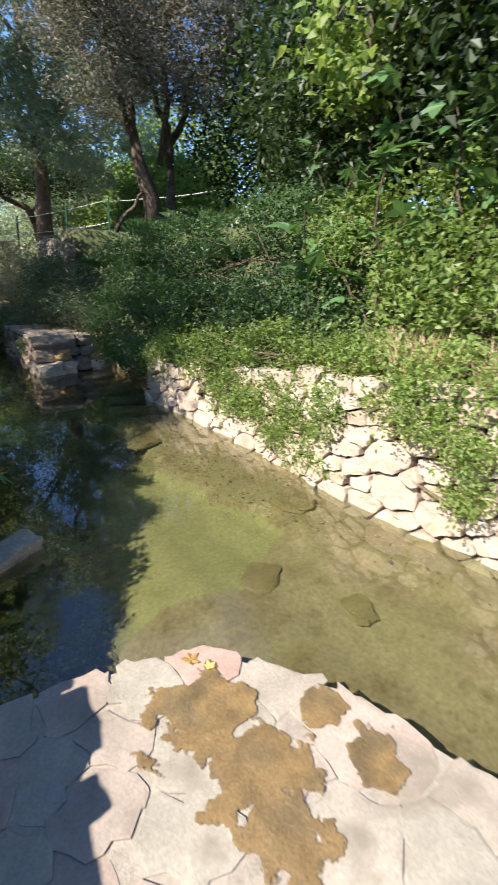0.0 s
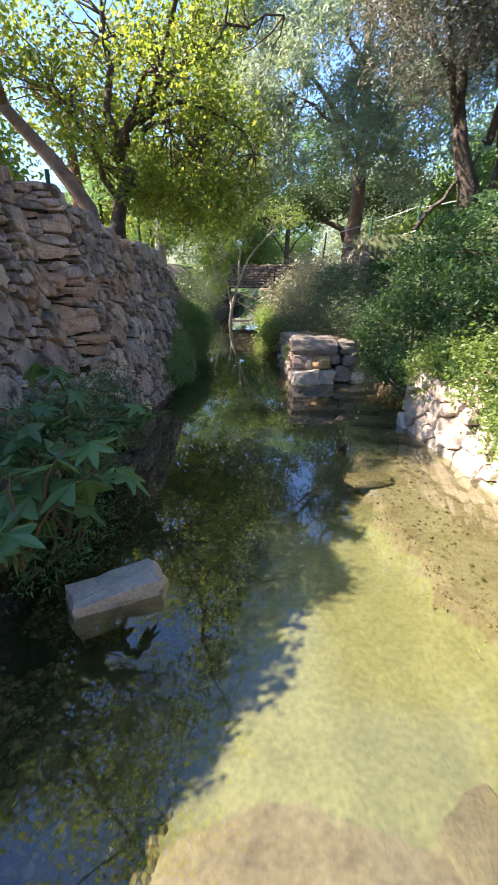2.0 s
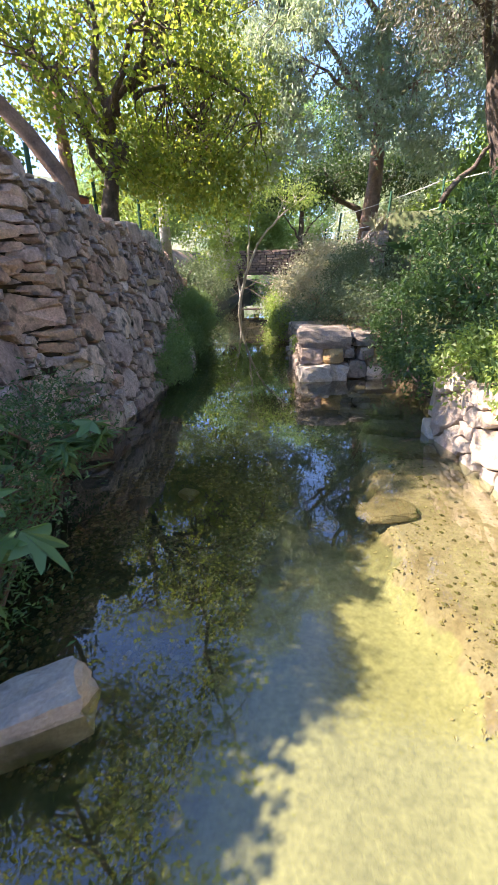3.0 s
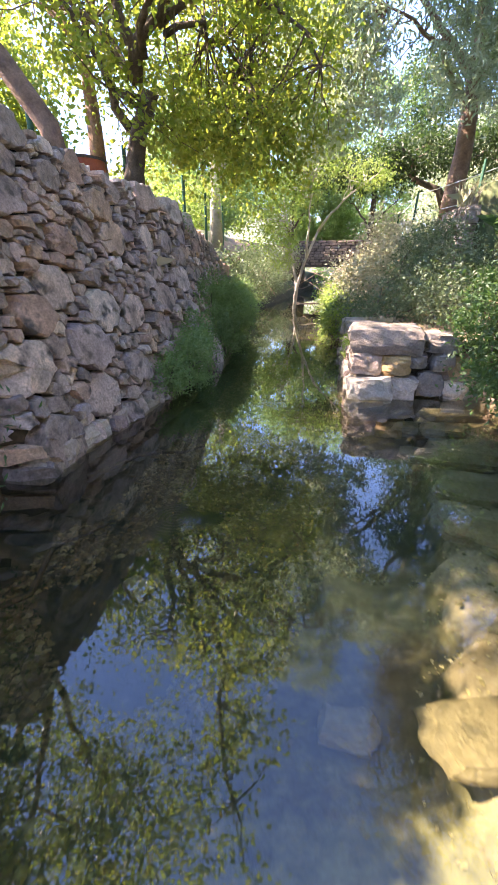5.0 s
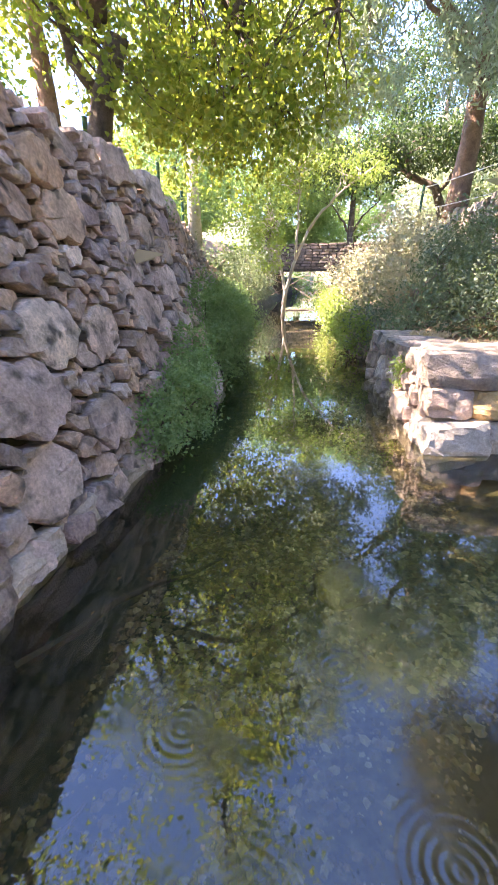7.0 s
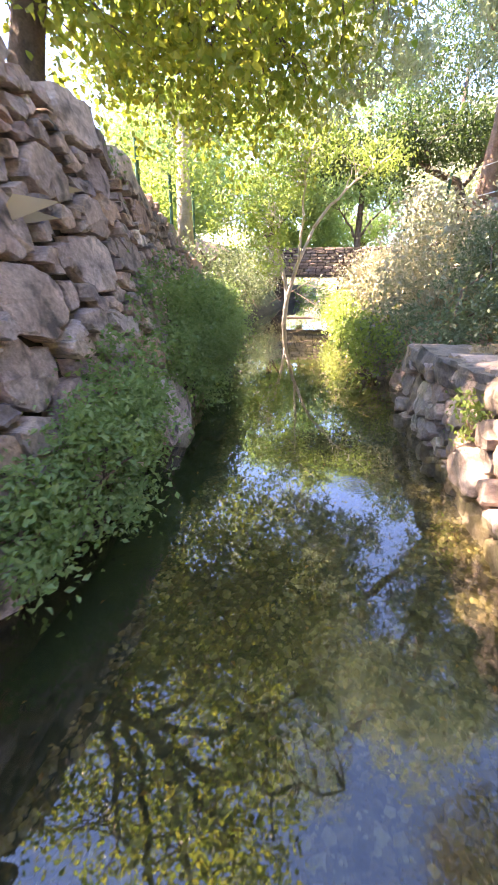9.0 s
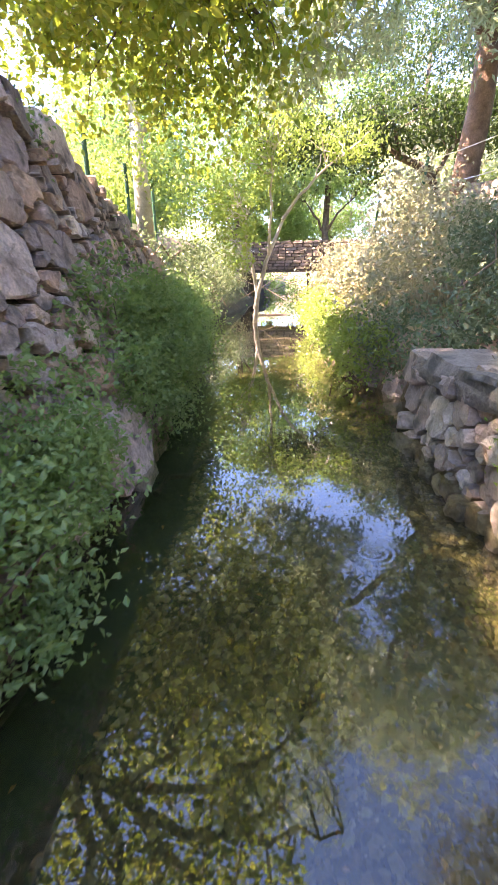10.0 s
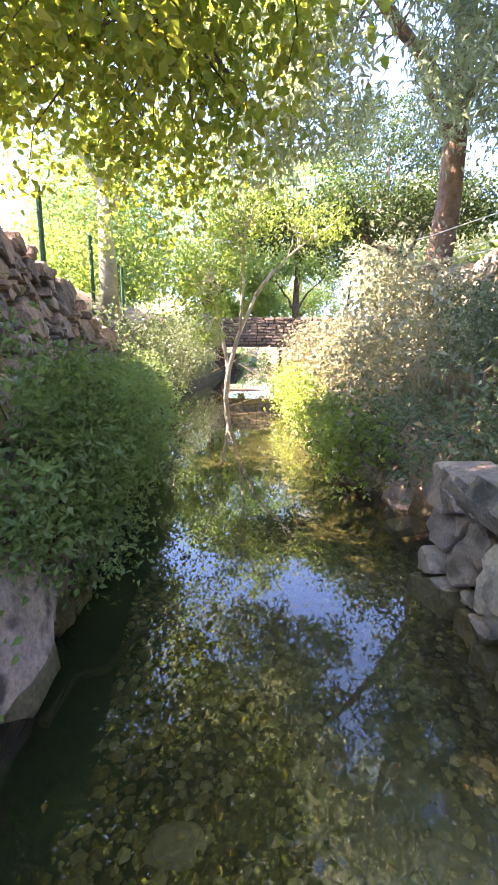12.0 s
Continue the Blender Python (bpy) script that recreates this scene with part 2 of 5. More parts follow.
def ground_material():
    """Turf, dry soil, gravel, ledge and painted deep-water dark, each where its field says, with a ragged border."""
    m, t, node, link = _nodes("ground")
    pos = node("NewGeometry")

    def noise_node(scale, detail=7):
        n = node("TexNoise")
        n.inputs["Scale"].default_value, n.inputs["Detail"].default_value, n.inputs["Roughness"].default_value = scale, detail, .65
        link(pos.outputs["Position"], n.inputs["Vector"])
        return n.outputs["Fac"]

    def ramp_node(fac, cols):
        mr, r = node("MapRange"), node("ValToRGB")
        mr.inputs[1].default_value, mr.inputs[2].default_value = .3, .7
        link(fac, mr.inputs[0])
        link(mr.outputs[0], r.inputs[0])
        _ramp(r, cols)
        return r.outputs[0]

    mid, fine, grit = noise_node(3.5), noise_node(38), noise_node(11)

    def mixed(name, under, over, low=.92, high=1.1):
        a, add, mr, mix = node("Attribute"), node("Math"), node("MapRange"), node("MixRGB")
        a.attribute_name = name
        add.operation = "ADD"
        link(a.outputs["Fac"], add.inputs[0])
        link(grit, add.inputs[1])
        mr.inputs[1].default_value, mr.inputs[2].default_value = low, high
        link(add.outputs[0], mr.inputs[0])
        link(mr.outputs[0], mix.inputs[0])
        link(under, mix.inputs[1])
        link(over, mix.inputs[2])
        return mix.outputs[0]

    turf = ramp_node(mid, [(.04, .06, .02), (.07, .09, .03), (.12, .10, .05)])
    soil = ramp_node(mid, [(.20, .13, .08), (.30, .20, .13), (.38, .28, .19)])
    gravel = ramp_node(grit, [(.035, .030, .014), (.075, .060, .030), (.11, .088, .045), (.17, .135, .075)])
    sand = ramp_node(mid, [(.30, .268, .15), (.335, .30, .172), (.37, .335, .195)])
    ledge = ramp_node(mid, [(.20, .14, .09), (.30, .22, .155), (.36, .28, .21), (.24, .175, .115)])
    # silt is near black: it paints in how deep water swallows light
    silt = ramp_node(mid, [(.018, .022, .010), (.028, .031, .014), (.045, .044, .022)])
    gravel = mixed("dark_bed", gravel, silt)
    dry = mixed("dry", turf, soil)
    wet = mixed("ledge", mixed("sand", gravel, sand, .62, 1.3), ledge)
    col = mixed("wet", dry, wet)
    val, hsv = node("MapRange"), node("HueSaturation")
    val.inputs[1].default_value, val.inputs[2].default_value, val.inputs[3].default_value, val.inputs[4].default_value = .3, .7, .75, 1.25
    link(fine, val.inputs[0])
    link(val.outputs[0], hsv.inputs["Value"])
    link(col, hsv.inputs["Color"])
    b, bp, out, add = node("BsdfPrincipled"), node("Bump"), node("OutputMaterial"), node("Math")
    add.operation = "ADD"
    link(fine, add.inputs[0])
    link(grit, add.inputs[1])
    bp.inputs["Strength"].default_value, bp.inputs["Distance"].default_value = .3, .02
    link(add.outputs[0], bp.inputs["Height"])
    link(bp.outputs[0], b.inputs["Normal"])
    link(hsv.outputs[0], b.inputs["Base Color"])
    b.inputs["Roughness"].default_value = .9
    link(b.outputs[0], out.inputs[0])
    return m


GROUND = ground_material()

# ---- plan of the stream ----
FOOT_Y, FOOT_X = (-6, 2, 4, 6.3, 6.42, 6.7, 8.7, 10, 11.7, 12.5, 13.3, 15, 19, 25, 32, 45), (-.4, -.4, -.5, -.62, -.36, -.42, -.42, -.45, -.77, -.9, -.95, -1.3, -1.6, -1.5, -1.6, -1.6)
BANK_Y = (-6, 1.0, 2.1, 3.3, 5.0, 6.5, 6.74, 6.8, 8.75, 8.85, 10.7, 10.8, 11.6, 12.2, 13.9, 17.1, 22, 28, 45)
BANK_X = (3.1, 3.1, 2.98, 2.73, 2.63, 2.4, 2.38, 2.6, 2.5, 1.55, 1.4, 1.35, 1.1, .85, .68, .5, .6, 1.5, 1.5)


def left_foot(y):
    return np.interp(y, FOOT_Y, FOOT_X)


def right_foot(y):
    return np.interp(y, BANK_Y, BANK_X)


def left_top(y):
    # before y 5 the top is unseen; its heights follow the shadow edge wanted
    return np.interp(y, (-6, 1.5, 3, 4.6, 6.1, 7.5, 9, 10, 11, 12, 12.7, 13.3), (1.0, 1.2, 1.38, 2.0, 2.28, 2.05, 1.87, 1.77, 1.69, 1.61, 1.44, 1.2))


def right_top(y):
    return np.interp(y, (-6, 3.6, 4.4, 6.3, 8.8, 9, 12, 13, 20, 28), (.95, .95, .75, .52, .45, .55, .5, .55, .5, .4))


def step(a, b, v):
    k = np.clip((v - a) / (b - a), 0, 1)
    return k * k * (3 - 2 * k)


def wobble(x, y, s):
    return np.sin(x * s + 1.3 * np.sin(y * s * .7)) * np.cos(y * s * .9 + 1.7 * np.sin(x * s * .6)) * .5 + .5 * np.sin((x + y) * s * 1.9 + .5) * np.sin((x - y) * s * 1.6)


def ledge_edge(y):
    return np.interp(y, (1, 2.4, 3.0, 3.9, 5.2, 6.5, 8.8), (2.75, 2.6, 2.35, 1.96, 1.72, 1.85, 1.95)) + .035 * np.sin(y * 9) + .03 * np.sin(y * 23 + 1)


def bed(x, y):
    z = -.27 + .05 * wobble(x, y, 1.7) + .015 * wobble(x, y, 6)
    z = z + .10 * step(.6, 1.4, x) * (1 - step(5.2, 6.5, y))
    z = z + .14 * step(8.0, 9.5, y) * (1 - step(11.0, 12.0, y)) * (.4 + .6 * step(-.2, .3, x))
    z = z + .12 * step(13, 17, y)
    on = step(-.05, .05, x - ledge_edge(y)) * (1 - step(8.6, 9.0, y))
    return z * (1 - on) + (-.065 + .007 * wobble(x, y, 3)) * on


def ground_height(x, y):
    fl, fr = left_foot(y), right_foot(y)
    z = bed(x, y)
    lt = left_top(y)
    wall_l = np.clip((fl - .15 - x) / .55, 0, 1)
    bank_l = step(0, 2.4, fl + .1 - x) * 2.05 + np.clip((fl - x) * 2, 0, 1) * .25
    k = step(13.0, 13.6, y)
    zl = (-.3 + (lt + .27) * wall_l) * (1 - k) + (bank_l - .05) * k
    zl = zl + .25 * step(1.2, 6, fl - x) + .06 * wobble(x, y, 1.1)
    z = np.where(x < fl - .1 * (1 - k), zl, z)
    rt = right_top(y)
    xs = np.interp(y, (-6, 2, 6.5, 9, 12.0, 12.3, 17, 24, 28), (3.6, 3.5, 2.95, 2.45, 2.6, 2.72, 2.9, 3.0, 2.6))
    wr = np.interp(y, (-6, 6.5, 11.9, 12.3, 18, 24), (1.9, 1.7, 1.5, .25, .4, 1.5))
    rise = np.clip((x - fr - .1) / .22, 0, 1)
    zr = -.2 + (rt + .16) * rise + (2.3 - rt) * step(0, 1, (x - xs) / wr) + .05 * wobble(x, y, 1.4) * rise
    z = np.where(x > fr + .02, zr, z)
    front = 1 - step(-1.2, -.2, y)
    z = np.maximum(z, -.02 * front - .5 * (1 - front))
    far = step(28, 34, y)
    beyond = np.where((x > -1.6) & (x < 1.4), -.15, np.minimum(.6 + .12 * np.abs(x), 3))
    return z * (1 - far) + beyond * far


def build_ground():
    xs = np.concatenate([-np.geomspace(400, 6.2, 22), np.arange(-6, -1.5, .15), np.arange(-1.5, 3.3, .05), np.arange(3.3, 7.01, .15), np.geomspace(7.2, 400, 22)])
    ys = np.concatenate([-np.geomspace(400, 4.2, 18), np.arange(-4, 1, .15), np.arange(1, 14, .06), np.arange(14, 30.01, .15), np.geomspace(30.5, 500, 30)])
    X, Y = np.meshgrid(xs, ys)
    Z = ground_height(X, Y)
    dist = np.maximum(0, np.hypot(X, Y - 12) - 30)
    Z = np.where(dist > 0, 1.5 + (Z - 1.5) * np.exp(-dist / 20), Z) + dist * .05 * step(10, 60, dist)
    n, k = len(ys), len(xs)
    idx = np.arange(n * k).reshape(n, k)
    f = np.stack([idx[:-1, :-1], idx[:-1, 1:], idx[1:, 1:], idx[1:, :-1]], -1).reshape(-1, 4)
    me = raw("ground", np.stack([X, Y, Z], -1).reshape(-1, 3), f)
    me.materials.append(GROUND)
    wet = step(-.15, .05, X - left_foot(Y) + .2) * step(-.05, .15, right_foot(Y) + .25 - X) * (Y < 40)
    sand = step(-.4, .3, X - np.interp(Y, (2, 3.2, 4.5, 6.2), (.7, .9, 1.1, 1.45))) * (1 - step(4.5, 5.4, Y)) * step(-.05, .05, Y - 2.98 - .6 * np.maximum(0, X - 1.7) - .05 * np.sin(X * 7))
    ledge = step(-.04, .04, X - ledge_edge(Y)) * (1 - step(8.6, 9, Y))
    ledge = np.maximum(ledge, step(-.15, .15, X - .75) * (1 - step(-.05, .05, Y - 3.02 - .6 * np.maximum(0, X - 1.7) - .05 * np.sin(X * 7))))
    dry = step(-.2, .2, wobble(X, Y, .9) - .2) * (X < 0) + (1 - step(2.6, 2.9, X)) * (X > 0) * (Y > 8.5) + (X > 2.6) * (X < 3.5) * (Y < 4.6)
    # painted dark where the bed is lowest and along the left wall's foot
    dark_bed = np.maximum(step(-.02, .035, -.275 - Z) * step(4.2, 5.2, Y), (1 - step(.25, .75, X - left_foot(Y) + .12 * np.sin(Y * 1.7))) * step(4.2, 5.2, Y))
    dark_bed = np.maximum(dark_bed, step(-.25, .05, .12 + .12 * np.sin(Y) - X) * (1 - step(4.6, 5.6, Y)))
    for name, field in (("dark_bed", dark_bed), ("wet", wet), ("sand", sand), ("ledge", ledge), ("dry", np.clip(dry, 0, 1))):
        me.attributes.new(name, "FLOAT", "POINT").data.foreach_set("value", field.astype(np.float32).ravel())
    ob = smooth(new("ground", me))
    return tagged(ob, "earth banks and stream bed of gravel, sand and turf, deep parts painted dark", "ground", kind="structure")


build_ground()
_w = raw("water", [(-3, -1.5, 0), (4.5, -1.5, 0), (4.5, 60, 0), (-3, 60, 0)], [(0, 1, 2, 3)])
water = part("water", _w, WATER)
tagged(water, "clear shallow stream water reflecting trees and blue sky", "stream", kind="structure")


# ---- rubble stones ----
def clip(poly, px, py, nx, ny):
    out = []
    for (ax, ay), (bx, by) in zip(poly, poly[1:] + poly[:1]):
        da, db = (ax - px) * nx + (ay - py) * ny, (bx - px) * nx + (by - py) * ny
        if da <= 0:
            out.append((ax, ay))
        if (da < 0 < db) or (db < 0 < da):
            k = da / (da - db)
            out.append((ax + (bx - ax) * k, ay + (by - ay) * k))
    return out


def cells(s0, s1, z0, z1, radius, inside, squash=1.5, tries=9000, seed=1, keep=None, big=False):
    """Irregular polygons that fill a stretch of wall; radius(s, z) is half of a stone's length."""
    rng = random.Random(seed)
    seeds = list(keep or [])
    arr = np.zeros((4000, 3))
    for n, v in enumerate(seeds):
        arr[n] = v
    count = len(seeds)
    for _ in range(tries):
        s, z = rng.uniform(s0, s1), rng.uniform(z0, z1)
        if not inside(s, z):
            continue
        r = radius(s, z) * (rng.choice((.4, .5, .65, .8, 1, 1.15, 1.45)) if not big else 1.75 if _ < tries * .01 else 1.3 if _ < tries * .03 else rng.choice((.3, .36, .45, .55, .7, .9)))
        d = np.hypot(arr[:count, 0] - s, (arr[:count, 1] - z) * squash)
        if count and (d < (arr[:count, 2] + r) * .92).any():
            continue
        arr[count] = s, z, r
        count += 1
        if count == 4000:
            break
    arr = arr[:count]
    out = []
    for s, z, r in arr:
        w = 1.45 * r + .02
        poly = [(s - w, (z * squash - w)), (s + w, z * squash - w), (s + w, z * squash + w), (s - w, z * squash + w)]
        d = np.hypot(arr[:, 0] - s, (arr[:, 1] - z) * squash)
        for j in np.argsort(d)[1:22]:
            os_, oz, orr = arr[j]
            dx, dy, dd = os_ - s, (oz - z) * squash, d[j]
            k = .5 + .5 * (r * r - orr * orr) / (dd * dd)
            k = min(max(k, .2), .8)
            poly = clip(poly, s + dx * k, z * squash + dy * k, dx, dy)
            if len(poly) < 3:
                break
        if len(poly) >= 3:
            out.append((s, z, r, [(a, b / squash) for a, b in poly]))
    return out


def stone_geometry(poly, place, rng, gap=.012, proud=.05, back=.09, edge=.8, flat=1.0, rag=.0):
    """Corners and faces of one stone; place(s, z, d) puts it on its wall, d metres proud."""
    pts = []
    for a, b in zip(poly, poly[1:] + poly[:1]):
        pts.append(a)
        long = math.hypot(a[0] - b[0], a[1] - b[1])
        bits = (int(long / .07) + 1) if rag else (2 if long > .05 else 1)
        for k in range(1, bits):
            pts.append((a[0] + (b[0] - a[0]) * k / bits + rng.gauss(0, rag), a[1] + (b[1] - a[1]) * k / bits + rng.gauss(0, rag)))
    cs, cz = sum(p[0] for p in pts) / len(pts), sum(p[1] for p in pts) / len(pts)
    size = sum(math.hypot(p[0] - cs, p[1] - cz) for p in pts) / len(pts)
    shrunk = []
    for s, z in pts:
        d = max(1e-4, math.hypot(s - cs, z - cz))
        k = max(.4, 1 - gap / d - (.13 if d > 1.2 * size else 0) + rng.uniform(-.04, .03))
        shrunk.append((cs + (s - cs) * k, cz + (z - cz) * k))
    ts, tz, lift = rng.uniform(-.14, .14) * flat, rng.uniform(-.16, .16) * flat, proud * rng.uniform(.2, 1.15)
    rings, verts = ((1.0, -back), (1.0, lift * edge), (.91, lift)), []
    for scale, d in rings:
        for s, z in shrunk:
            ds, dz = (s - cs) * scale, (z - cz) * scale
            tilt = (ts * ds + tz * dz) if d > 0 else 0
            verts.append(place(cs + ds, cz + dz, d + tilt + (rng.uniform(-.009, .009) * flat if d > 0 else 0)))
    n = len(shrunk)
    verts.append(place(cs + rng.uniform(-.1, .1) * size, cz, lift + rng.uniform(-.004, .012) * flat))
    faces = []
    for ring in range(2):
        for i in range(n):
            j = (i + 1) % n
            a, b, c, d = ring * n + i, ring * n + j, (ring + 1) * n + j, (ring + 1) * n + i
            faces += [(a, b, c), (a, c, d)]
    for i in range(n):
        faces.append((2 * n + i, 2 * n + (i + 1) % n, 3 * n))
    return verts, faces


def lay_stones(stones, place, parent, single, rest, near, name="stone", seed=3, gap=.012, proud=.05, back=.09, flat=1.0, rag=.0):
    """Stones within near(s, z) become parts; the others are joined."""
    rng = random.Random(seed)
    many_v, many_f = [], []
    made = 0
    for s, z, r, poly in stones:
        v, f = stone_geometry(poly, place, rng, gap, proud, back, flat=flat, rag=rag)
        if near(s, z) and made < 300:
            part(name, raw(name, v, f), single, parent)
            made += 1
        else:
            base = len(many_v)
            many_v += v
            many_f += [(a + base, b + base, c + base) for a, b, c in f]
    if many_v:
        ob = part("small_stones", raw("small_stones", many_v, many_f), rest, parent)
        tagged(ob, kind="stuff")


def core(name, place, s_list, top, thick, material, parent, low=-.4):
    """The dark mass behind the stones."""
    v, f = [], []
    for s in s_list:
        t = top(s) - .06
        v += [place(s, low, -.05), place(s, t, -.05), place(s, t, -.05 - thick), place(s, low, -.05 - thick)]
    for n in range(len(s_list) - 1):
        for k in range(4):
            a, b = n * 4 + k, n * 4 + (k + 1) % 4
            f.append((a, b, b + 4, a + 4))
    e = len(v) - 4
    f += [(3, 2, 1, 0), (e, e + 1, e + 2, e + 3)]
    return part(name, raw(name, v, f), material, parent)


def left_place(s, z, d):
    return (float(left_foot(s)) - .27 * z + d, s, z)


def right_place(s, z, d):
    return (float(right_foot(s)) + .16 * z - d, s, z)


def rock(name, size, at, turn, material, seed, parent=None, rough=.12, square=.55, cuts=3):
    """A boulder between a block and a ball, chipped by noise."""
    bm = bmesh.new()
    bmesh.ops.create_cube(bm, size=2)
    bmesh.ops.subdivide_edges(bm, edges=bm.edges[:], cuts=cuts, use_grid_fill=True)
    m = Matrix.LocRotScale(at, Euler([radians(a) for a in turn]), None)
    for v in bm.verts:
        p = v.co.copy()
        q = p.normalized() * 1.25
        p = p * square + q * (1 - square)
        p += noise.noise_vector(p * .9 + Vector((seed * 3.1, seed, 0))) * rough * 1.6 + noise.noise_vector(p * 2.6 + Vector((0, seed * 2.3, seed))) * rough * .6 + noise.noise_vector(p * 6.5 + Vector((seed, 0, seed * 1.7))) * rough * .3
        v.co = m @ Vector((p.x * size[0] / 2, p.y * size[1] / 2, p.z * size[2] / 2))
    return part(name, bm, material, parent)


# ---- plants ----
def tube(bm, pts, radii, sides=7):
    rings = []
    pts = [Vector(p) for p in pts]
    for n, (p, r) in enumerate(zip(pts, radii)):
        way = (pts[min(n + 1, len(pts) - 1)] - pts[max(n - 1, 0)]).normalized()
        side = way.cross(Vector((.31, .95, .07))).normalized()
        up = side.cross(way)
        rings.append([bm.verts.new(p + (side * math.cos(a) + up * math.sin(a)) * r) for a in [2 * math.pi * k / sides for k in range(sides)]])
    for a, b in zip(rings, rings[1:]):
        for k in range(sides):
            bm.faces.new((a[k], a[(k + 1) % sides], b[(k + 1) % sides], b[k]))
    bm.faces.new(rings[0][::-1])
    bm.faces.new(rings[-1])


def bend(a, b, sag, steps, rng, jitter=.05):
    a, b = Vector(a), Vector(b)
    span = (b - a).length
    out = []
    for n in range(steps + 1):
        k = n / steps
        p = a.lerp(b, k)
        p.z += sag * 4 * k * (1 - k)
        if 0 < n < steps:
            p += Vector((rng.gauss(0, jitter), rng.gauss(0, jitter), rng.gauss(0, jitter))) * span * .5
        out.append(p)
    return out


# outlines of a leaf: along, across
OVAL = ((0, 0), (.35, .30), (.7, .24), (1, 0), (.7, -.24), (.35, -.30))
NARROW = ((0, 0), (.4, .15), (1, 0), (.4, -.15))
RHOMB = ((0, 0), (.45, .30), (1, 0), (.45, -.30))


def leaf_mesh(name, at, size, shape=RHOMB, droop=.25, spread=.9, flat=0.0):
    """Many leaves in one mesh; each has its own turn and a slight fold."""
    at = np.asarray(at)
    n, k = len(at), len(shape)
    size = np.asarray(size) * N.uniform(.65, 1.3, n)
    along = N.normal(size=(n, 3)) * [1, 1, spread * (1 - flat)]
    along[:, 2] -= droop
    along /= np.linalg.norm(along, axis=1)[:, None]
    up = N.normal(size=(n, 3)) * (1 - flat) * .8 + [0, 0, .75 + flat]
    side = np.cross(up, along)
    side /= np.linalg.norm(side, axis=1)[:, None] + 1e-6
    nor = np.cross(along, side)
    u, v = np.array([p[0] for p in shape]), np.array([p[1] for p in shape])
    fold = np.abs(v) * N.uniform(.1, .7, (n, 1)) - .25 * u * u
    co = at[:, None] + size[:, None, None] * (along[:, None] * u[None, :, None] + side[:, None] * v[None, :, None] + nor[:, None] * fold[:, :, None])
    return raw(name, co.reshape(-1, 3), np.arange(n * k).reshape(n, k))


def clumps(blobs, clusters, per, tight):
    """Places of leaves: clusters near the skins of several ellipsoids (x, y, z, rx, ry, rz), with gaps between them."""
    vol = np.array([b[3] * b[4] * b[5] for b in blobs]) ** .75
    which = N.choice(len(blobs), clusters, p=vol / vol.sum())
    b = np.array(blobs, float)[which]
    d = N.normal(size=(clusters, 3))
    d /= np.linalg.norm(d, axis=1)[:, None]
    c = b[:, :3] + d * b[:, 3:] * (N.uniform(.25, 1, clusters) ** .45)[:, None]
    pts = c[:, None] + N.normal(size=(clusters, per, 3)) * (tight * N.uniform(.5, 1.4, (clusters, 1, 1))) * [1, 1, .75]
    return pts.reshape(-1, 3), c


def tree(name, label, trunk, radii, limbs, blobs, clusters, per, tight, leaf, shape, foliage, bark, droop=.25, category="tree", twigs=60, group=""):
    """trunk: places; limbs: (start, end, sag, radius); blobs: the crown's masses."""
    rng = random.Random(len(label) * 7 + clusters)
    ob = thing(name, trunk[0], label, category, group)
    bm = bmesh.new()
    tube(bm, trunk, radii, 12)
    for v in bm.verts:
        v.co += noise.noise_vector(v.co * 2.2) * .12 * radii[0] * 2
    smooth(part("trunk", bm, bark, ob))
    pts, c = clumps(blobs, clusters, per, tight)
    starts = []
    for a, b, sag, r in limbs:
        bm = bmesh.new()
        line = bend(a, b, sag, 7, rng, .045)
        tube(bm, line, [r * (1 - .8 * n / 7) + .006 for n in range(8)], 8)
        smooth(part("limb", bm, bark, ob))
        starts += line[2:]
    if twigs and starts:
        bm = bmesh.new()
        S = np.array([tuple(s) for s in starts])
        for i in N.choice(len(c), min(twigs, len(c)), replace=False):
            j = np.argmin(np.linalg.norm(S - c[i], axis=1) + N.uniform(0, .4, len(S)))
            line = bend(S[j], c[i], rng.uniform(-.05, .15), 5, rng, .05)
            tube(bm, line, [.018, .014, .011, .009, .006, .003], 4)
        tagged(part("twig", bm, bark, ob), kind="stuff")
    part("crown", leaf_mesh("crown", pts, np.full(len(pts), leaf), shape, droop), foliage, ob)
    return ob


def bush(name, label, blobs, clusters, per, tight, leaf, shape, foliage, stems=8, category="bush", droop=.15, stem_mat=None, group=""):
    rng = random.Random(len(label) + clusters)
    low = min(blobs, key=lambda b: b[2] - b[5])
    ob = thing(name, (low[0], low[1], low[2] - low[5]), label, category, group)
    pts, c = clumps(blobs, clusters, per, tight)
    bm = bmesh.new()
    for _ in range(stems):
        b = rng.choice(blobs)
        i = rng.randrange(len(c))
        root = (b[0] + rng.uniform(-.3, .3) * b[3], b[1] + rng.uniform(-.3, .3) * b[4], b[2] - b[5])
        tube(bm, bend(root, c[i], .05, 5, rng, .06), [.014, .012, .01, .008, .006, .003], 5)
    tagged(part("stem", bm, stem_mat or TWIG, ob), kind="stuff")
    part("foliage", leaf_mesh("foliage", pts, np.full(len(pts), leaf), shape, droop), foliage, ob)
    return ob


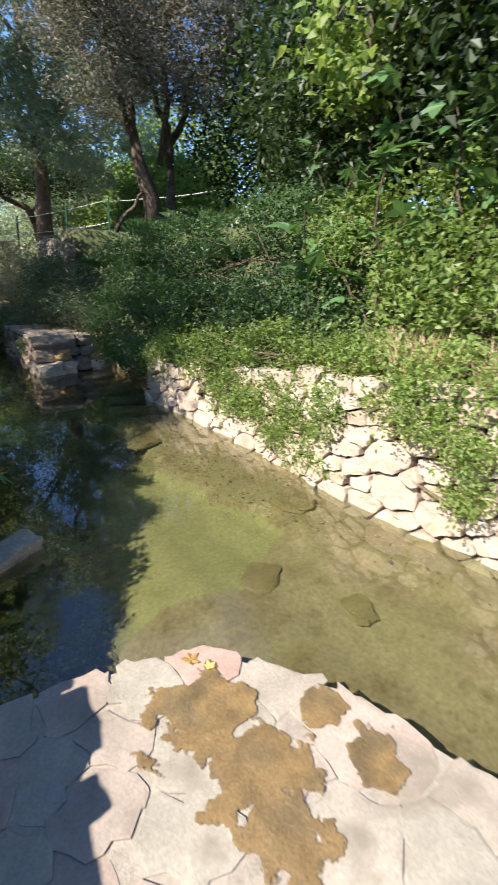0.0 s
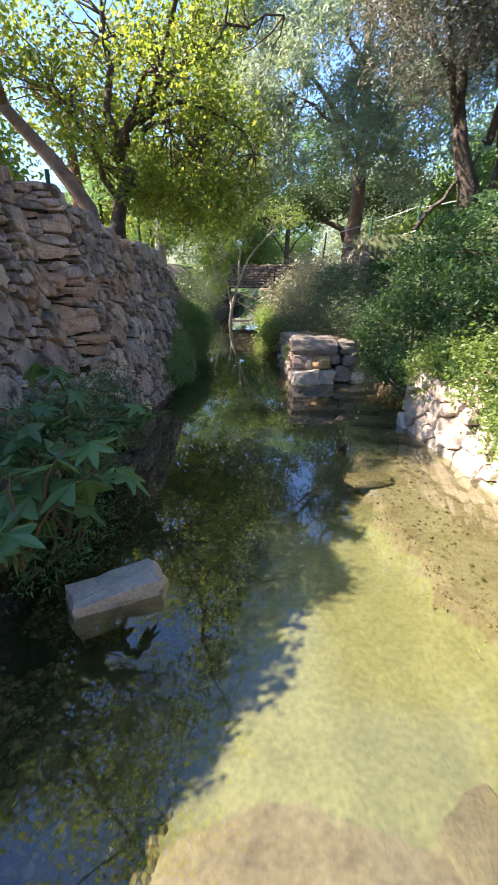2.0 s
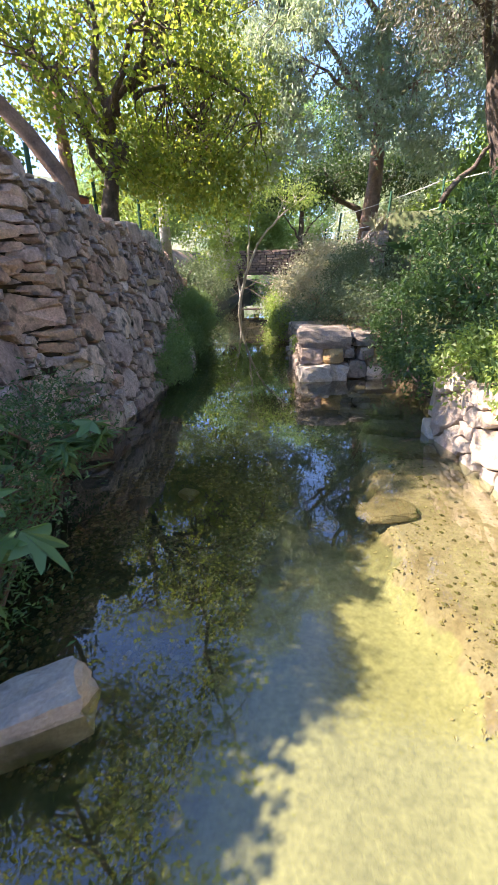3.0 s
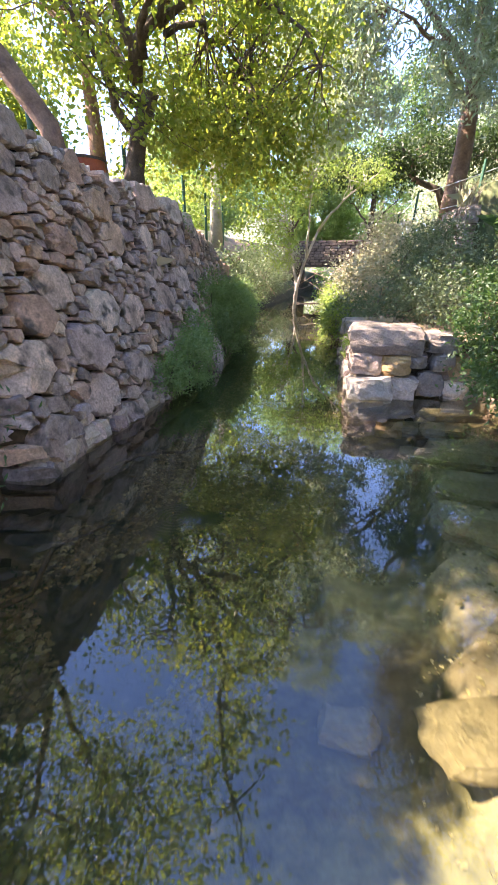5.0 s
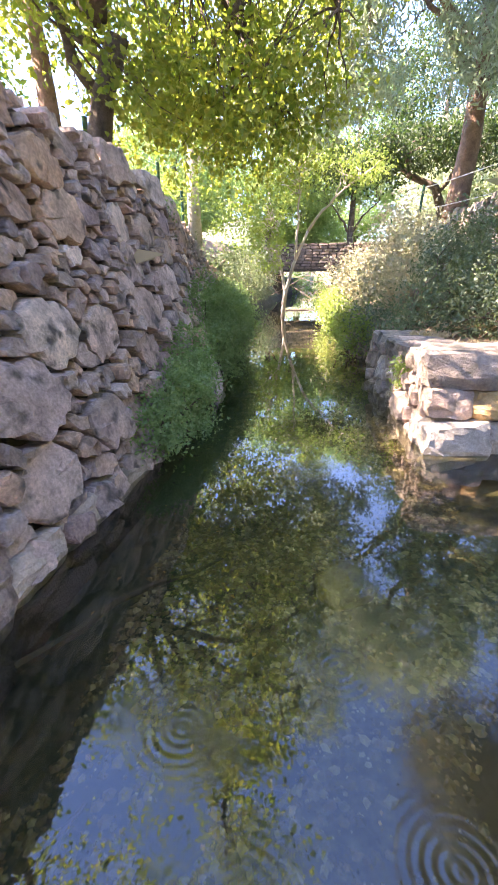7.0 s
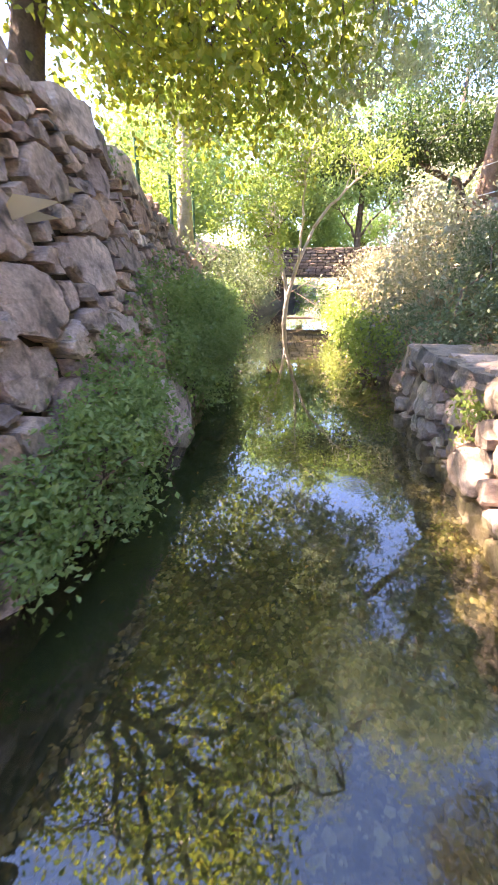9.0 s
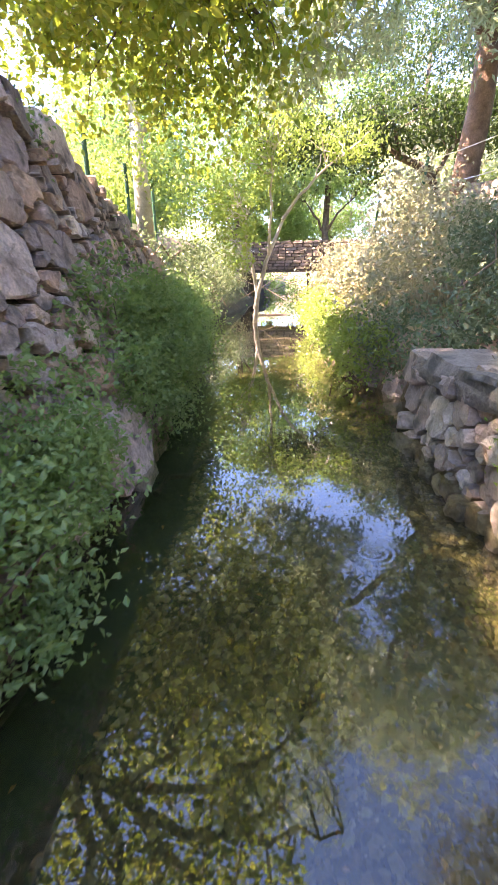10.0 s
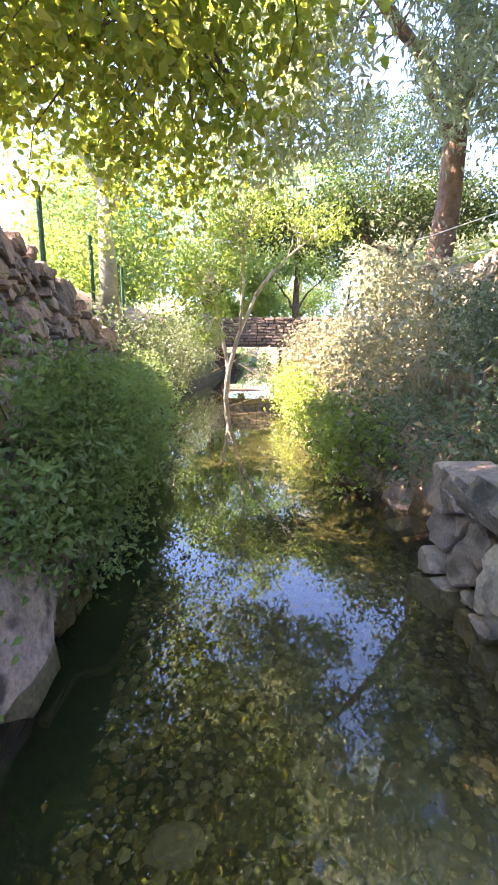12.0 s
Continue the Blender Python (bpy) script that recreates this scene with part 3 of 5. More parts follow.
def tuft(name, label, spots, count, height, lean, material, category="grass", width=.008):
    """Blades in one mesh of stuff: spots are (x, y, z, radius)."""
    s = np.array(spots, float)[N.integers(0, len(spots), count)]
    a, r = N.uniform(0, 6.283, count), np.sqrt(N.uniform(0, 1, count)) * s[:, 3]
    base = np.stack([s[:, 0] + np.cos(a) * r, s[:, 1] + np.sin(a) * r, s[:, 2]], 1)
    h = height * N.uniform(.5, 1.2, count)
    way = N.normal(size=(count, 2)) * lean
    side = np.stack([-np.sin(a * 3), np.cos(a * 3), np.zeros(count)], 1) * width
    mid = base + np.stack([way[:, 0] * .35 * h, way[:, 1] * .35 * h, .62 * h], 1)
    tip = base + np.stack([way[:, 0] * h, way[:, 1] * h, h * (1 - .35 * np.hypot(way[:, 0], way[:, 1]))], 1)
    co = np.stack([base - side, base + side, mid + side * .7, tip, mid - side * .7], 1).reshape(-1, 3)
    ob = part(name, raw(name, co, np.arange(count * 5).reshape(count, 5)), material)
    return tagged(ob, label, category, kind="stuff")


def lobed_leaf(name, lobes=5):
    """A fig leaf one metre long, with finger lobes and a raised rib."""
    bm = bmesh.new()
    base = bm.verts.new((0, 0, 0))
    rim = []
    for n in range(lobes * 2 + 1):
        a = math.radians(-118 + 236 * n / (lobes * 2))
        r = (.62 if n % 2 else .30)
        if n == lobes:
            r = .72
        p = (.25 + r * math.cos(a), r * math.sin(a) * .9, -.12 * r * r + (.03 if n % 2 else .06))
        rim.append(p)
    ring = []
    for (ax, ay, az), (bx, by, bz) in zip(rim, rim[1:] + rim[-1:]):
        ring.append(bm.verts.new((ax, ay, az)))
        if (ax, ay) != (bx, by):
            k = .5
            mx, my = ax + (bx - ax) * k, ay + (by - ay) * k
            cx, cy = mx - .25, my
            grow = 1.12
            ring.append(bm.verts.new((.25 + cx * grow, cy * grow, az + (bz - az) * k)))
    for a, b in zip(ring, ring[1:]):
        bm.faces.new((base, a, b))
    me = bpy.data.meshes.new(name)
    bm.to_mesh(me)
    bm.free()
    return me


FIG_LEAVES = [lobed_leaf("leaf", 5), lobed_leaf("leaf", 3)]
for _m in FIG_LEAVES:
    _m.materials.append(LEAF_FIG)


def fig(name, label, roots, leaves, spread, tall, size, at_least=.25, seed=1, lean=(0, 0)):
    """Broad-leaved shoots: each leaf is a part on a stalk."""
    rng = random.Random(seed)
    ob = thing(name, roots[0], label, "shrub")
    bm, tips = bmesh.new(), []
    for root in roots:
        for _ in range(max(2, leaves // (7 * len(roots)))):
            end = Vector(root) + Vector((rng.uniform(-1, 1) * spread + lean[0], rng.uniform(-1, 1) * spread + lean[1], tall * rng.uniform(at_least, 1)))
            line = bend(root, end, .08, 7, rng, .04)
            tube(bm, line, [.012 - .0012 * n for n in range(8)], 5)
            tips += line[3:]
    tagged(part("stem", bm, TWIG, ob), kind="stuff")
    for n in range(leaves):
        p = rng.choice(tips) + Vector((rng.gauss(0, .05), rng.gauss(0, .05), rng.gauss(0, .03)))
        leaf = new("leaf", FIG_LEAVES[n % 2])
        k = size * rng.uniform(.6, 1.2)
        leaf.matrix_basis = Matrix.LocRotScale(p, Euler((rng.gauss(0, .35), rng.gauss(.35, .4), rng.uniform(0, 6.283))), (k, k, k))
        basis = leaf.matrix_basis.copy()
        adopt(leaf, ob)
        leaf.matrix_basis = basis
    return ob


# ---- left retaining wall ----
wall_left = thing("wall_left", (-.4, 8, -.4), "tall battered dry-stone wall of grey and tan rubble", "wall", kind="structure")
# core raised before y 5, out of view, to smooth the cast shadow's edge
core("wall_core", left_place, [y * .25 for y in range(-16, 54)], lambda s: float(left_top(s)) + .13 * (s < 5), .4, MORTAR, wall_left)
_cells = cells(2.0, 13.35, .05, 2.4, lambda s, z: .175 - .045 * min(z, 2) - .03 * max(0, min(1, (s - 10.5) / 1.5)), lambda s, z: z < left_top(s) - .03, 1.5, 16000, 5, big=True)
lay_stones(_cells, left_place, wall_left, STONE, STONE_MANY, lambda s, z: 5.4 < s < 11.2, gap=.013, proud=.08, back=.12, rag=.016)

FOOTING = surface("pale_footing", [(.44, .36, .28), (.48, .40, .32), (.38, .30, .24)], "object", 4, 55, .9, .8, .4, spots=(.15, .14, .10), spot_scale=5)
for _n, (_y, _l, _h) in enumerate(((6.6, .36, .2), (7.0, .4, .16), (7.45, .44, .17), (7.95, .4, .15))):
    rock("footing_stone", (.26, _l, _h), (float(left_foot(_y)) - .09, _y, .03), (_n * 2 - 3, -8, 5 - 4 * _n), FOOTING, 120 + _n, wall_left, .17, .66, 7)

# ---- right low wall beside the ledge ----
wall_right = thing("wall_right", (2.7, 4, -.3), "low sunlit wall of pale pinkish limestone under plants", "wall", kind="structure")
core("wall_core", right_place, [y * .25 for y in range(-8, 28)], lambda s: float(right_top(s)), .3, MORTAR, wall_right)
_cells = cells(.8, 6.72, -.1, 1.0, lambda s, z: .16, lambda s, z: z < right_top(s) - .02, 1.5, 5000, 8)
lay_stones(_cells, right_place, wall_right, STONE_WARM, STONE_WARM, lambda s, z: True, gap=.008, proud=.05, back=.1, rag=.008)

# ---- stone pier that juts into the stream ----
pier = thing("wall_pier", (1.4, 9.6, -.3), "stub of squared rubble blocks jutting into the stream", "wall", kind="structure")
_bm = bmesh.new()
_q = [(1.42, 8.82), (2.7, 8.86), (2.7, 10.72), (1.24, 10.7)]
_lo, _hi = [_bm.verts.new((x, y, -.35)) for x, y in _q], [_bm.verts.new((x, y, .5 if y < 9 else .42)) for x, y in _q]
_bm.faces.new(_hi)
for _n in range(4):
    _bm.faces.new((_lo[_n], _lo[(_n + 1) % 4], _hi[(_n + 1) % 4], _hi[_n]))
part("pier_core", _bm, MORTAR, pier)
PIER_WHITE = surface("pier_whitish", [(.47, .40, .31), (.50, .44, .36)], "object", 4, 60, .9, .8, .35, spots=(.2, .17, .13), spot_scale=4)
PIER_PINK = surface("pier_pinkish", [(.48, .35, .27), (.40, .31, .25), (.54, .40, .31), (.60, .49, .38), (.38, .30, .25)], "object", 5, 60, .9, .9, .4, spots=(.2, .17, .13), spot_scale=6)
PIER_OCHRE = surface("pier_ochre", [(.50, .32, .14), (.45, .31, .16)], "object", 4, 60, .9, .8, .35, spots=(.22, .16, .09), spot_scale=6)
PIER_GREY = surface("pier_grey", [(.25, .205, .165), (.31, .255, .205), (.35, .285, .225)], "object", 5, 60, .9, 1.0, .45, spots=(.13, .12, .10), spot_scale=5)
for _name, _size, _at, _turn, _mat, _seed in (
        ("cap_stone", (.66, .46, .24), (1.63, 8.86, .52), (3, 1, -3), PIER_GREY, 1), ("cap_stone", (.3, .36, .17), (2.1, 8.9, .5), (0, 3, 10), PIER_GREY, 2),
        ("stone", (.28, .34, .2), (1.45, 8.8, .31), (0, 2, 3), PIER_PINK, 3), ("stone", (.26, .32, .19), (1.71, 8.78, .31), (0, -3, 0), PIER_OCHRE, 4),
        ("stone", (.15, .28, .13), (1.91, 8.82, .34), (0, 0, 0), PIER_GREY, 5), ("stone", (.40, .42, .27), (1.49, 8.74, .07), (3, -4, 5), PIER_WHITE, 6),
        ("stone", (.26, .32, .22), (1.79, 8.78, .1), (0, 8, 0), PIER_PINK, 7), ("stone", (.24, .3, .24), (2.03, 8.86, .12), (0, 0, 0), PIER_GREY, 8),
        ("stone", (.26, .3, .18), (2.26, 8.9, .06), (0, 0, 12), PIER_PINK, 9), ("stone", (.2, .26, .16), (2.12, 8.86, .33), (0, 0, 12), PIER_GREY, 10),
        ("stone", (.24, .26, .2), (2.33, 8.92, .28), (0, 0, -8), PIER_OCHRE, 11)):
    rock(_name, _size, _at, _turn, _mat, _seed, pier, .14, .62, 6)
_rng = random.Random(4)


def pier_side(s, z, d):
    return (1.36 - .085 * s - .996 * d + .06 * z, 8.74 + .996 * s - .085 * d, z)


lay_stones(cells(.1, 2.02, -.1, .5, lambda s, z: .095, lambda s, z: z < .5 - .05 * s, 1.2, 2500, 41), pier_side, pier, PIER_PINK, PIER_PINK, lambda s, z: True, seed=12, gap=.010, proud=.09, back=.18, rag=.007)
for _s, _l in ((.42, .38), (.8, .42), (1.2, .4), (1.58, .4), (1.9, .3)):
    _x, _y, _z = pier_side(_s, .53 - .05 * _s, -.12)
    rock("cap_stone", (.4, _l, .17), (_x, _y, _z), (_rng.uniform(-5, 5), _rng.uniform(-5, 5), 6), PIER_GREY, int(_s * 40), pier, .13, .7, 5)

# ---- second low block and the terrace edge beyond it ----
pier2 = thing("wall_low", (1.2, 12.6, -.2), "low broken edge of rough stones under brush", "wall", kind="structure")
for _n in range(16):
    _y = 11.75 + .42 * _n
    rock("stone", (_rng.uniform(.2, .36), _rng.uniform(.22, .4), _rng.uniform(.2, .36)), (float(right_foot(_y)) + .3, _y, _rng.uniform(.05, .25)), (_rng.uniform(-8, 8), _rng.uniform(-8, 8), _rng.uniform(-20, 20)), PIER_GREY if _n % 3 else PIER_PINK, 60 + _n, pier2, .16, .62, 5)
for _x in (1.15, 1.5, 1.85):
    rock("stone", (.38, .36, .3), (_x, 12.5, .36), (_rng.uniform(-5, 5), 4, _rng.uniform(-9, 9)), PIER_GREY, int(_x * 50), pier2, .14, .65, 5)

# ---- upper corner wall ----
wall_upper = thing("wall_upper", (2.7, 12.4, .5), "weathered upper retaining wall corner of dark stone", "wall", kind="structure")


def upper_side(s, z, d):
    return (2.62 + .04 * (s - 12.3) + .14 * (z - .5) - d, s, z)


def upper_front(s, z, d):
    return (s + .14 * (z - .5) * (1 if s < 2.8 else 0), 12.28 + .14 * (z - .5) - d, z)


core("wall_core", upper_side, [12.3 + .5 * n for n in range(12)], lambda s: 2.02, .35, MORTAR, wall_upper, .3)
core("wall_core", upper_front, [2.7 + .4 * n for n in range(8)], lambda s: 2.02 + .1 * (s - 2.7), .35, MORTAR, wall_upper, .3)
lay_stones(cells(12.25, 17.5, .4, 2.05, lambda s, z: .15, lambda s, z: True, 1.4, 2500, 12), upper_side, wall_upper, PIER_GREY, PIER_GREY, lambda s, z: True, seed=6, proud=.07, back=.12)
lay_stones(cells(2.62, 5.2, .4, 2.3, lambda s, z: .15, lambda s, z: z < 2.05 + .1 * (s - 2.7), 1.4, 1800, 13), upper_front, wall_upper, PIER_GREY, PIER_GREY, lambda s, z: True, seed=7, proud=.07, back=.12)

# ---- flagstone platform in the foreground ----
platform = thing("platform", (.6, 1.2, 0), "flagstone platform of worn pale slabs with wet silt in hollows", "paving", kind="structure")
EDGE_X, EDGE_Y = (-.6, .3, .55, .77, 1.1, 1.3, 1.52, 1.74, 1.9, 2.0), (2.78, 2.72, 2.69, 2.64, 2.56, 2.32, 2.05, 1.45, .8, -.4)


def on_platform(x, y):
    return x < 2.0 and y < np.interp(x, EDGE_X, EDGE_Y) - .03


def flat_place(s, z, d):
    return (s, z, .012 + d)


_bm = bmesh.new()
_rim = [(-.9, 2.75)] + [(x, y) for x, y in zip(EDGE_X, EDGE_Y)] + [(2.0, -2.5), (-.9, -2.5)]
_hi, _lo = [_bm.verts.new((x - .02, y - .03, .0095)) for x, y in _rim], [_bm.verts.new((x, y, -.4)) for x, y in _rim]
_bm.faces.new(_hi[::-1])
for _n in range(len(_rim)):
    _k = (_n + 1) % len(_rim)
    _bm.faces.new((_hi[_n], _hi[_k], _lo[_k], _lo[_n]))
bmesh.ops.recalc_face_normals(_bm, faces=_bm.faces[:])
part("bedding", _bm, CEMENT, platform)
HOLLOWS = ((.93, 2.22, .22), (1.0, 1.95, .2), (1.38, 2.0, .1), (1.42, 1.72, .12), (.98, 1.72, .16))
_cells = []
for _c in cells(-.9, 2.0, -.6, 2.74, lambda s, z: .27, on_platform, 1.0, 5000, 21):
    _s, _z, _r, _poly = _c
    for _i in range(len(EDGE_X) - 1):
        _ax, _ay, _bx, _by = EDGE_X[_i], EDGE_Y[_i], EDGE_X[_i + 1], EDGE_Y[_i + 1]
        _poly = clip(_poly, _ax, _ay, _ay - _by, _bx - _ax)
        if len(_poly) < 3:
            break
    if len(_poly) >= 3:
        _cells.append((_s, _z, _r, _poly))
lay_stones(_cells, flat_place, platform, FLAG, FLAG, lambda s, z: True, "flagstone", 9, .004, .008, .12, .1, .016)
_gx, _gy = np.meshgrid(np.arange(.6, 1.66, .0045), np.arange(1.5, 2.5, .0045))
_field = np.max([1 - np.hypot(_gx - x, _gy - y) / (r * 1.15) for x, y, r in HOLLOWS], 0)
_rough = np.array([noise.fractal(Vector((x * 7, y * 7, 3)), .7, 2.1, 5) for x, y in zip(_gx.ravel(), _gy.ravel())]).reshape(_gx.shape)
_on = (_field + .55 * _rough > -.12)
_idx = np.arange(_gx.size).reshape(_gx.shape)
_keep = _on[:-1, :-1] & _on[1:, 1:] & _on[:-1, 1:] & _on[1:, :-1]
_quads = np.stack([_idx[:-1, :-1], _idx[:-1, 1:], _idx[1:, 1:], _idx[1:, :-1]], -1)[_keep]
_use = np.unique(_quads)
_map = np.zeros(_gx.size, int)
_map[_use] = np.arange(len(_use))
_zz = .026 + .002 * _rough
_me = raw("silt", np.stack([_gx, _gy, _zz], -1).reshape(-1, 3)[_use], _map[_quads])
_me.attributes.new("cover", "FLOAT", "POINT").data.foreach_set("value", (_field + .55 * _rough).ravel()[_use].astype(np.float32))
part("silt", _me, MUD, platform)

# ---- stones in the water ----
ROCK_GREY = surface("water_rock", [(.36, .31, .25), (.42, .36, .29)], "object", 5, 60, .85, .6, .3, spots=(.12, .11, .07), spot_scale=3)
ob = rock("boulder", (.42, .2, .2), (.36, 3.84, -.02), (4, -7, 28), ROCK_GREY, 31, None, .12, .78, 7)
tagged(ob, "pale squarish boulder half out of the shaded water", "boulder")
ob = rock("flat_stone", (.34, .2, .06), (1.80, 5.33, -.045), (0, 3, 20), LEDGE, 33, None, .14, .6, 7)
tagged(ob, "flat tan stone just under the water", "stone")
for _n, (_x, _y, _sx, _sz, _m) in enumerate(((1.42, 5.36, .12, .08, LEDGE), (1.75, 3.0, .2, .02, LEDGE), (2.1, 2.47, .17, .025, LEDGE), (2.42, 3.55, .26, .06, LEDGE), (.42, 5.95, .11, .06, LEDGE), (.17, 9.6, .09, .03, LEDGE), (.3, 9.45, .05, .03, LEDGE), (.62, 9.35, .06, .03, LEDGE), (.1, 9.42, .06, .03, LEDGE), (2.1, 6.3, .16, .04, LEDGE), (2.2, 6.9, .2, .04, LEDGE), (.8, 7.4, .2, .08, GRAVEL))):
    ob = rock("stone", (_sx * 1.3, _sx, _sz), (_x, _y, float(bed(np.float64(_x), np.float64(_y))) + _sz * .3), (0, 0, _n * 37), _m, 70 + _n, None, .2, .45, 4)
    tagged(ob, "rounded brown stone lying on the stream bed", "stone", "stones in the stream")


def pebbles(name, label, count, xr, yr, size):
    x, y = N.uniform(*xr, count), N.uniform(*yr, count)
    ok = (bed(x, y) > -.29) & ((y > 6.2) | (x < np.interp(y, (2, 3.2, 4.5, 6.2), (.62, .8, 1.0, 1.3))) | (x > ledge_edge(y))) & (x > left_foot(y) + .3) & (x < right_foot(y) - .05) & (wobble(x, y, 2.3) + N.uniform(-.5, .5, count) > -.35)
    x, y = x[ok], y[ok]
    n = len(x)
    r = size * np.minimum(.45 + .45 * N.exponential(1.0, n) ** 1.5, 2.3)
    base = np.array([(1, 0, 0), (.3, .95, 0), (-.8, .6, 0), (-.8, -.6, 0), (.3, -.95, 0), (0.1, 0, .6), (0, 0, -.4)])
    f = np.array([(k, (k + 1) % 5, 5) for k in range(5)] + [((k + 1) % 5, k, 6) for k in range(5)])
    a = N.uniform(0, 6.28, n)
    p = base[None] * (r[:, None] * N.uniform(.6, 1.3, (n, 7)))[:, :, None]
    c, s = np.cos(a)[:, None], np.sin(a)[:, None]
    q = np.stack([p[..., 0] * c - p[..., 1] * s, p[..., 0] * s + p[..., 1] * c, p[..., 2]], -1)
    q += np.stack([x, y, bed(x, y) + r * .15], -1)[:, None]
    fa = (f[None] + np.arange(n)[:, None, None] * 7).reshape(-1, 3)
    tagged(part(name, raw(name, q.reshape(-1, 3), fa), PEBBLE), label, "gravel", kind="stuff")


pebbles("pebbles", "small brown and pale pebbles on the stream bed", 60000, (-.2, 1.6), (2.8, 8.0), .0095)
pebbles("pebbles", "small brown and pale pebbles on the stream bed", 70000, (-.3, 1.5), (8.0, 14.0), .0095)
pebbles("pebbles", "fine ochre pebbles on the shallow ledge", 2500, (1.5, 2.7), (2.0, 7.0), .007)

# ---- trees ----
tree("leaning_tree", "brown leaning trunk rooted at the wall top", [(-1.25, 8.35, 1.9), (-1.3, 8.3, 2.25), (-1.62, 8.25, 2.75), (-2.1, 8.1, 3.3), (-2.3, 7.9, 4.2)], [.10, .09, .08, .075, .055],
     [((-2.1, 8.1, 3.3), (-1.6, 6.4, 4.6), .2, .05), ((-2.3, 7.9, 4.0), (-3.4, 7.4, 5.2), .2, .05), ((-2.2, 8, 3.8), (-1.2, 7.6, 5.2), .2, .04), ((-1.6, 6.4, 4.6), (-.2, 5.4, 5.2), .1, .03)],
     # the last two masses are out of view, added to keep sky off the water
     [(-1.7, 6.6, 4.7, 1.5, 1.3, .9), (-2.9, 7.4, 5.2, 1.6, 1.5, 1.1), (-1.1, 7.8, 5.3, 1.0, 1.3, .8), (-2.4, 5.7, 4.2, 1.0, .7, .6), (-1.9, 6.2, 3.7, .7, .6, .5), (-1.4, 7.2, 6.0, 1.3, 1.3, .6), (-.1, 5.6, 5.2, .8, .8, .5), (-.7, 4.9, 5.0, .7, .7, .5)], 380, 42, .17, .07, RHOMB, LEAF_TREE, BARK_RED)
tree("wall_tree", "spreading broad-leaved tree with dark trunk above the wall", [(-1.9, 11.0, 1.8), (-1.87, 11.0, 2.4), (-1.74, 10.97, 2.85), (-1.5, 10.92, 3.3)], [.17, .135, .12, .10],
     [((-1.68, 10.9, 3.4), (-.2, 10.3, 4.6), .3, .075), ((-1.85, 10.98, 2.9), (-2.6, 10.6, 4.4), .1, .06), ((-1.7, 10.9, 3.4), (-1.6, 10.4, 5.4), .1, .08), ((-1.3, 10.8, 3.9), (.6, 11.6, 3.6), .5, .05),
      ((-1.5, 10.8, 3.6), (-.5, 9.2, 4.1), .3, .045), ((-1.0, 10.7, 4.1), (.25, 8.0, 5.4), .3, .045), ((-1.2, 10.8, 3.8), (-.4, 12.6, 3.5), .4, .04), ((-1.7, 10.9, 3.4), (-3.0, 11.8, 4.6), .2, .05), ((-1.0, 10.7, 4.1), (1.1, 11.6, 5.6), .3, .045)],
     # the final two masses are unseen, placed to darken what the water mirrors
     [(-2.2, 11.0, 5.4, 1.5, 1.2, 1.1), (-.7, 10.9, 4.5, .9, 1.2, .8), (.1, 11.9, 3.9, .8, .9, .65), (-.7, 12.4, 3.5, .9, .9, .65), (-.5, 9.4, 4.2, .55, .8, .5), (-2.9, 11.2, 4.5, 1.2, 1.2, 1.0), (-1.3, 12.0, 3.2, .7, .8, .5), (-.6, 11.6, 2.9, .9, .8, .42), (.05, 11.9, 3.0, .7, .8, .42), (-1.2, 11.2, 3.0, .6, .7, .4), (.4, 12.6, 3.2, .6, .7, .4), (-.4, 12.8, 2.7, .8, .6, .4),
      (-.2, 11.0, 5.6, .7, 1.3, .6), (-.5, 12.6, 5.2, .9, 1.2, .9), (-.1, 13.6, 4.6, .8, 1.0, .9), (-1.5, 13.4, 4.6, 1.1, 1.2, 1.1), (-.9, 13.8, 3.4, .8, .7, .7), (-1.9, 12.4, 3.9, .9, 1.0, .8), (-1.5, 12.7, 2.7, .7, .7, .45), (-2.3, 12.6, 3.0, .8, .7, .6), (-.8, 13.6, 2.5, .6, .6, .4), (-.2, 9.6, 5.8, .4, 1.0, .5), (-1.9, 10.4, 3.6, .6, .5, .5), (.3, 8.5, 5.3, .5, .7, .4), (.2, 7.6, 5.6, .7, .6, .4)],
     690, 38, .19, .082, OVAL, LEAF_TREE, BARK, .35, twigs=360)
tree("yard_tree", "thin brown trunk behind the wall", [(-2.9, 11.9, 2.1), (-2.9, 11.9, 3.2), (-2.95, 11.9, 4.4)], [.14, .12, .08], [((-2.95, 11.9, 4.0), (-4.2, 12, 5.4), .2, .06), ((-2.95, 11.9, 4.2), (-2.4, 12.6, 5.8), .2, .06)],
     [(-4.0, 12, 5.3, 1.5, 1.4, 1.2), (-2.6, 13, 5.8, 1.6, 1.4, 1.2)], 90, 40, .2, .08, RHOMB, LEAF_TREE, BARK_RED)
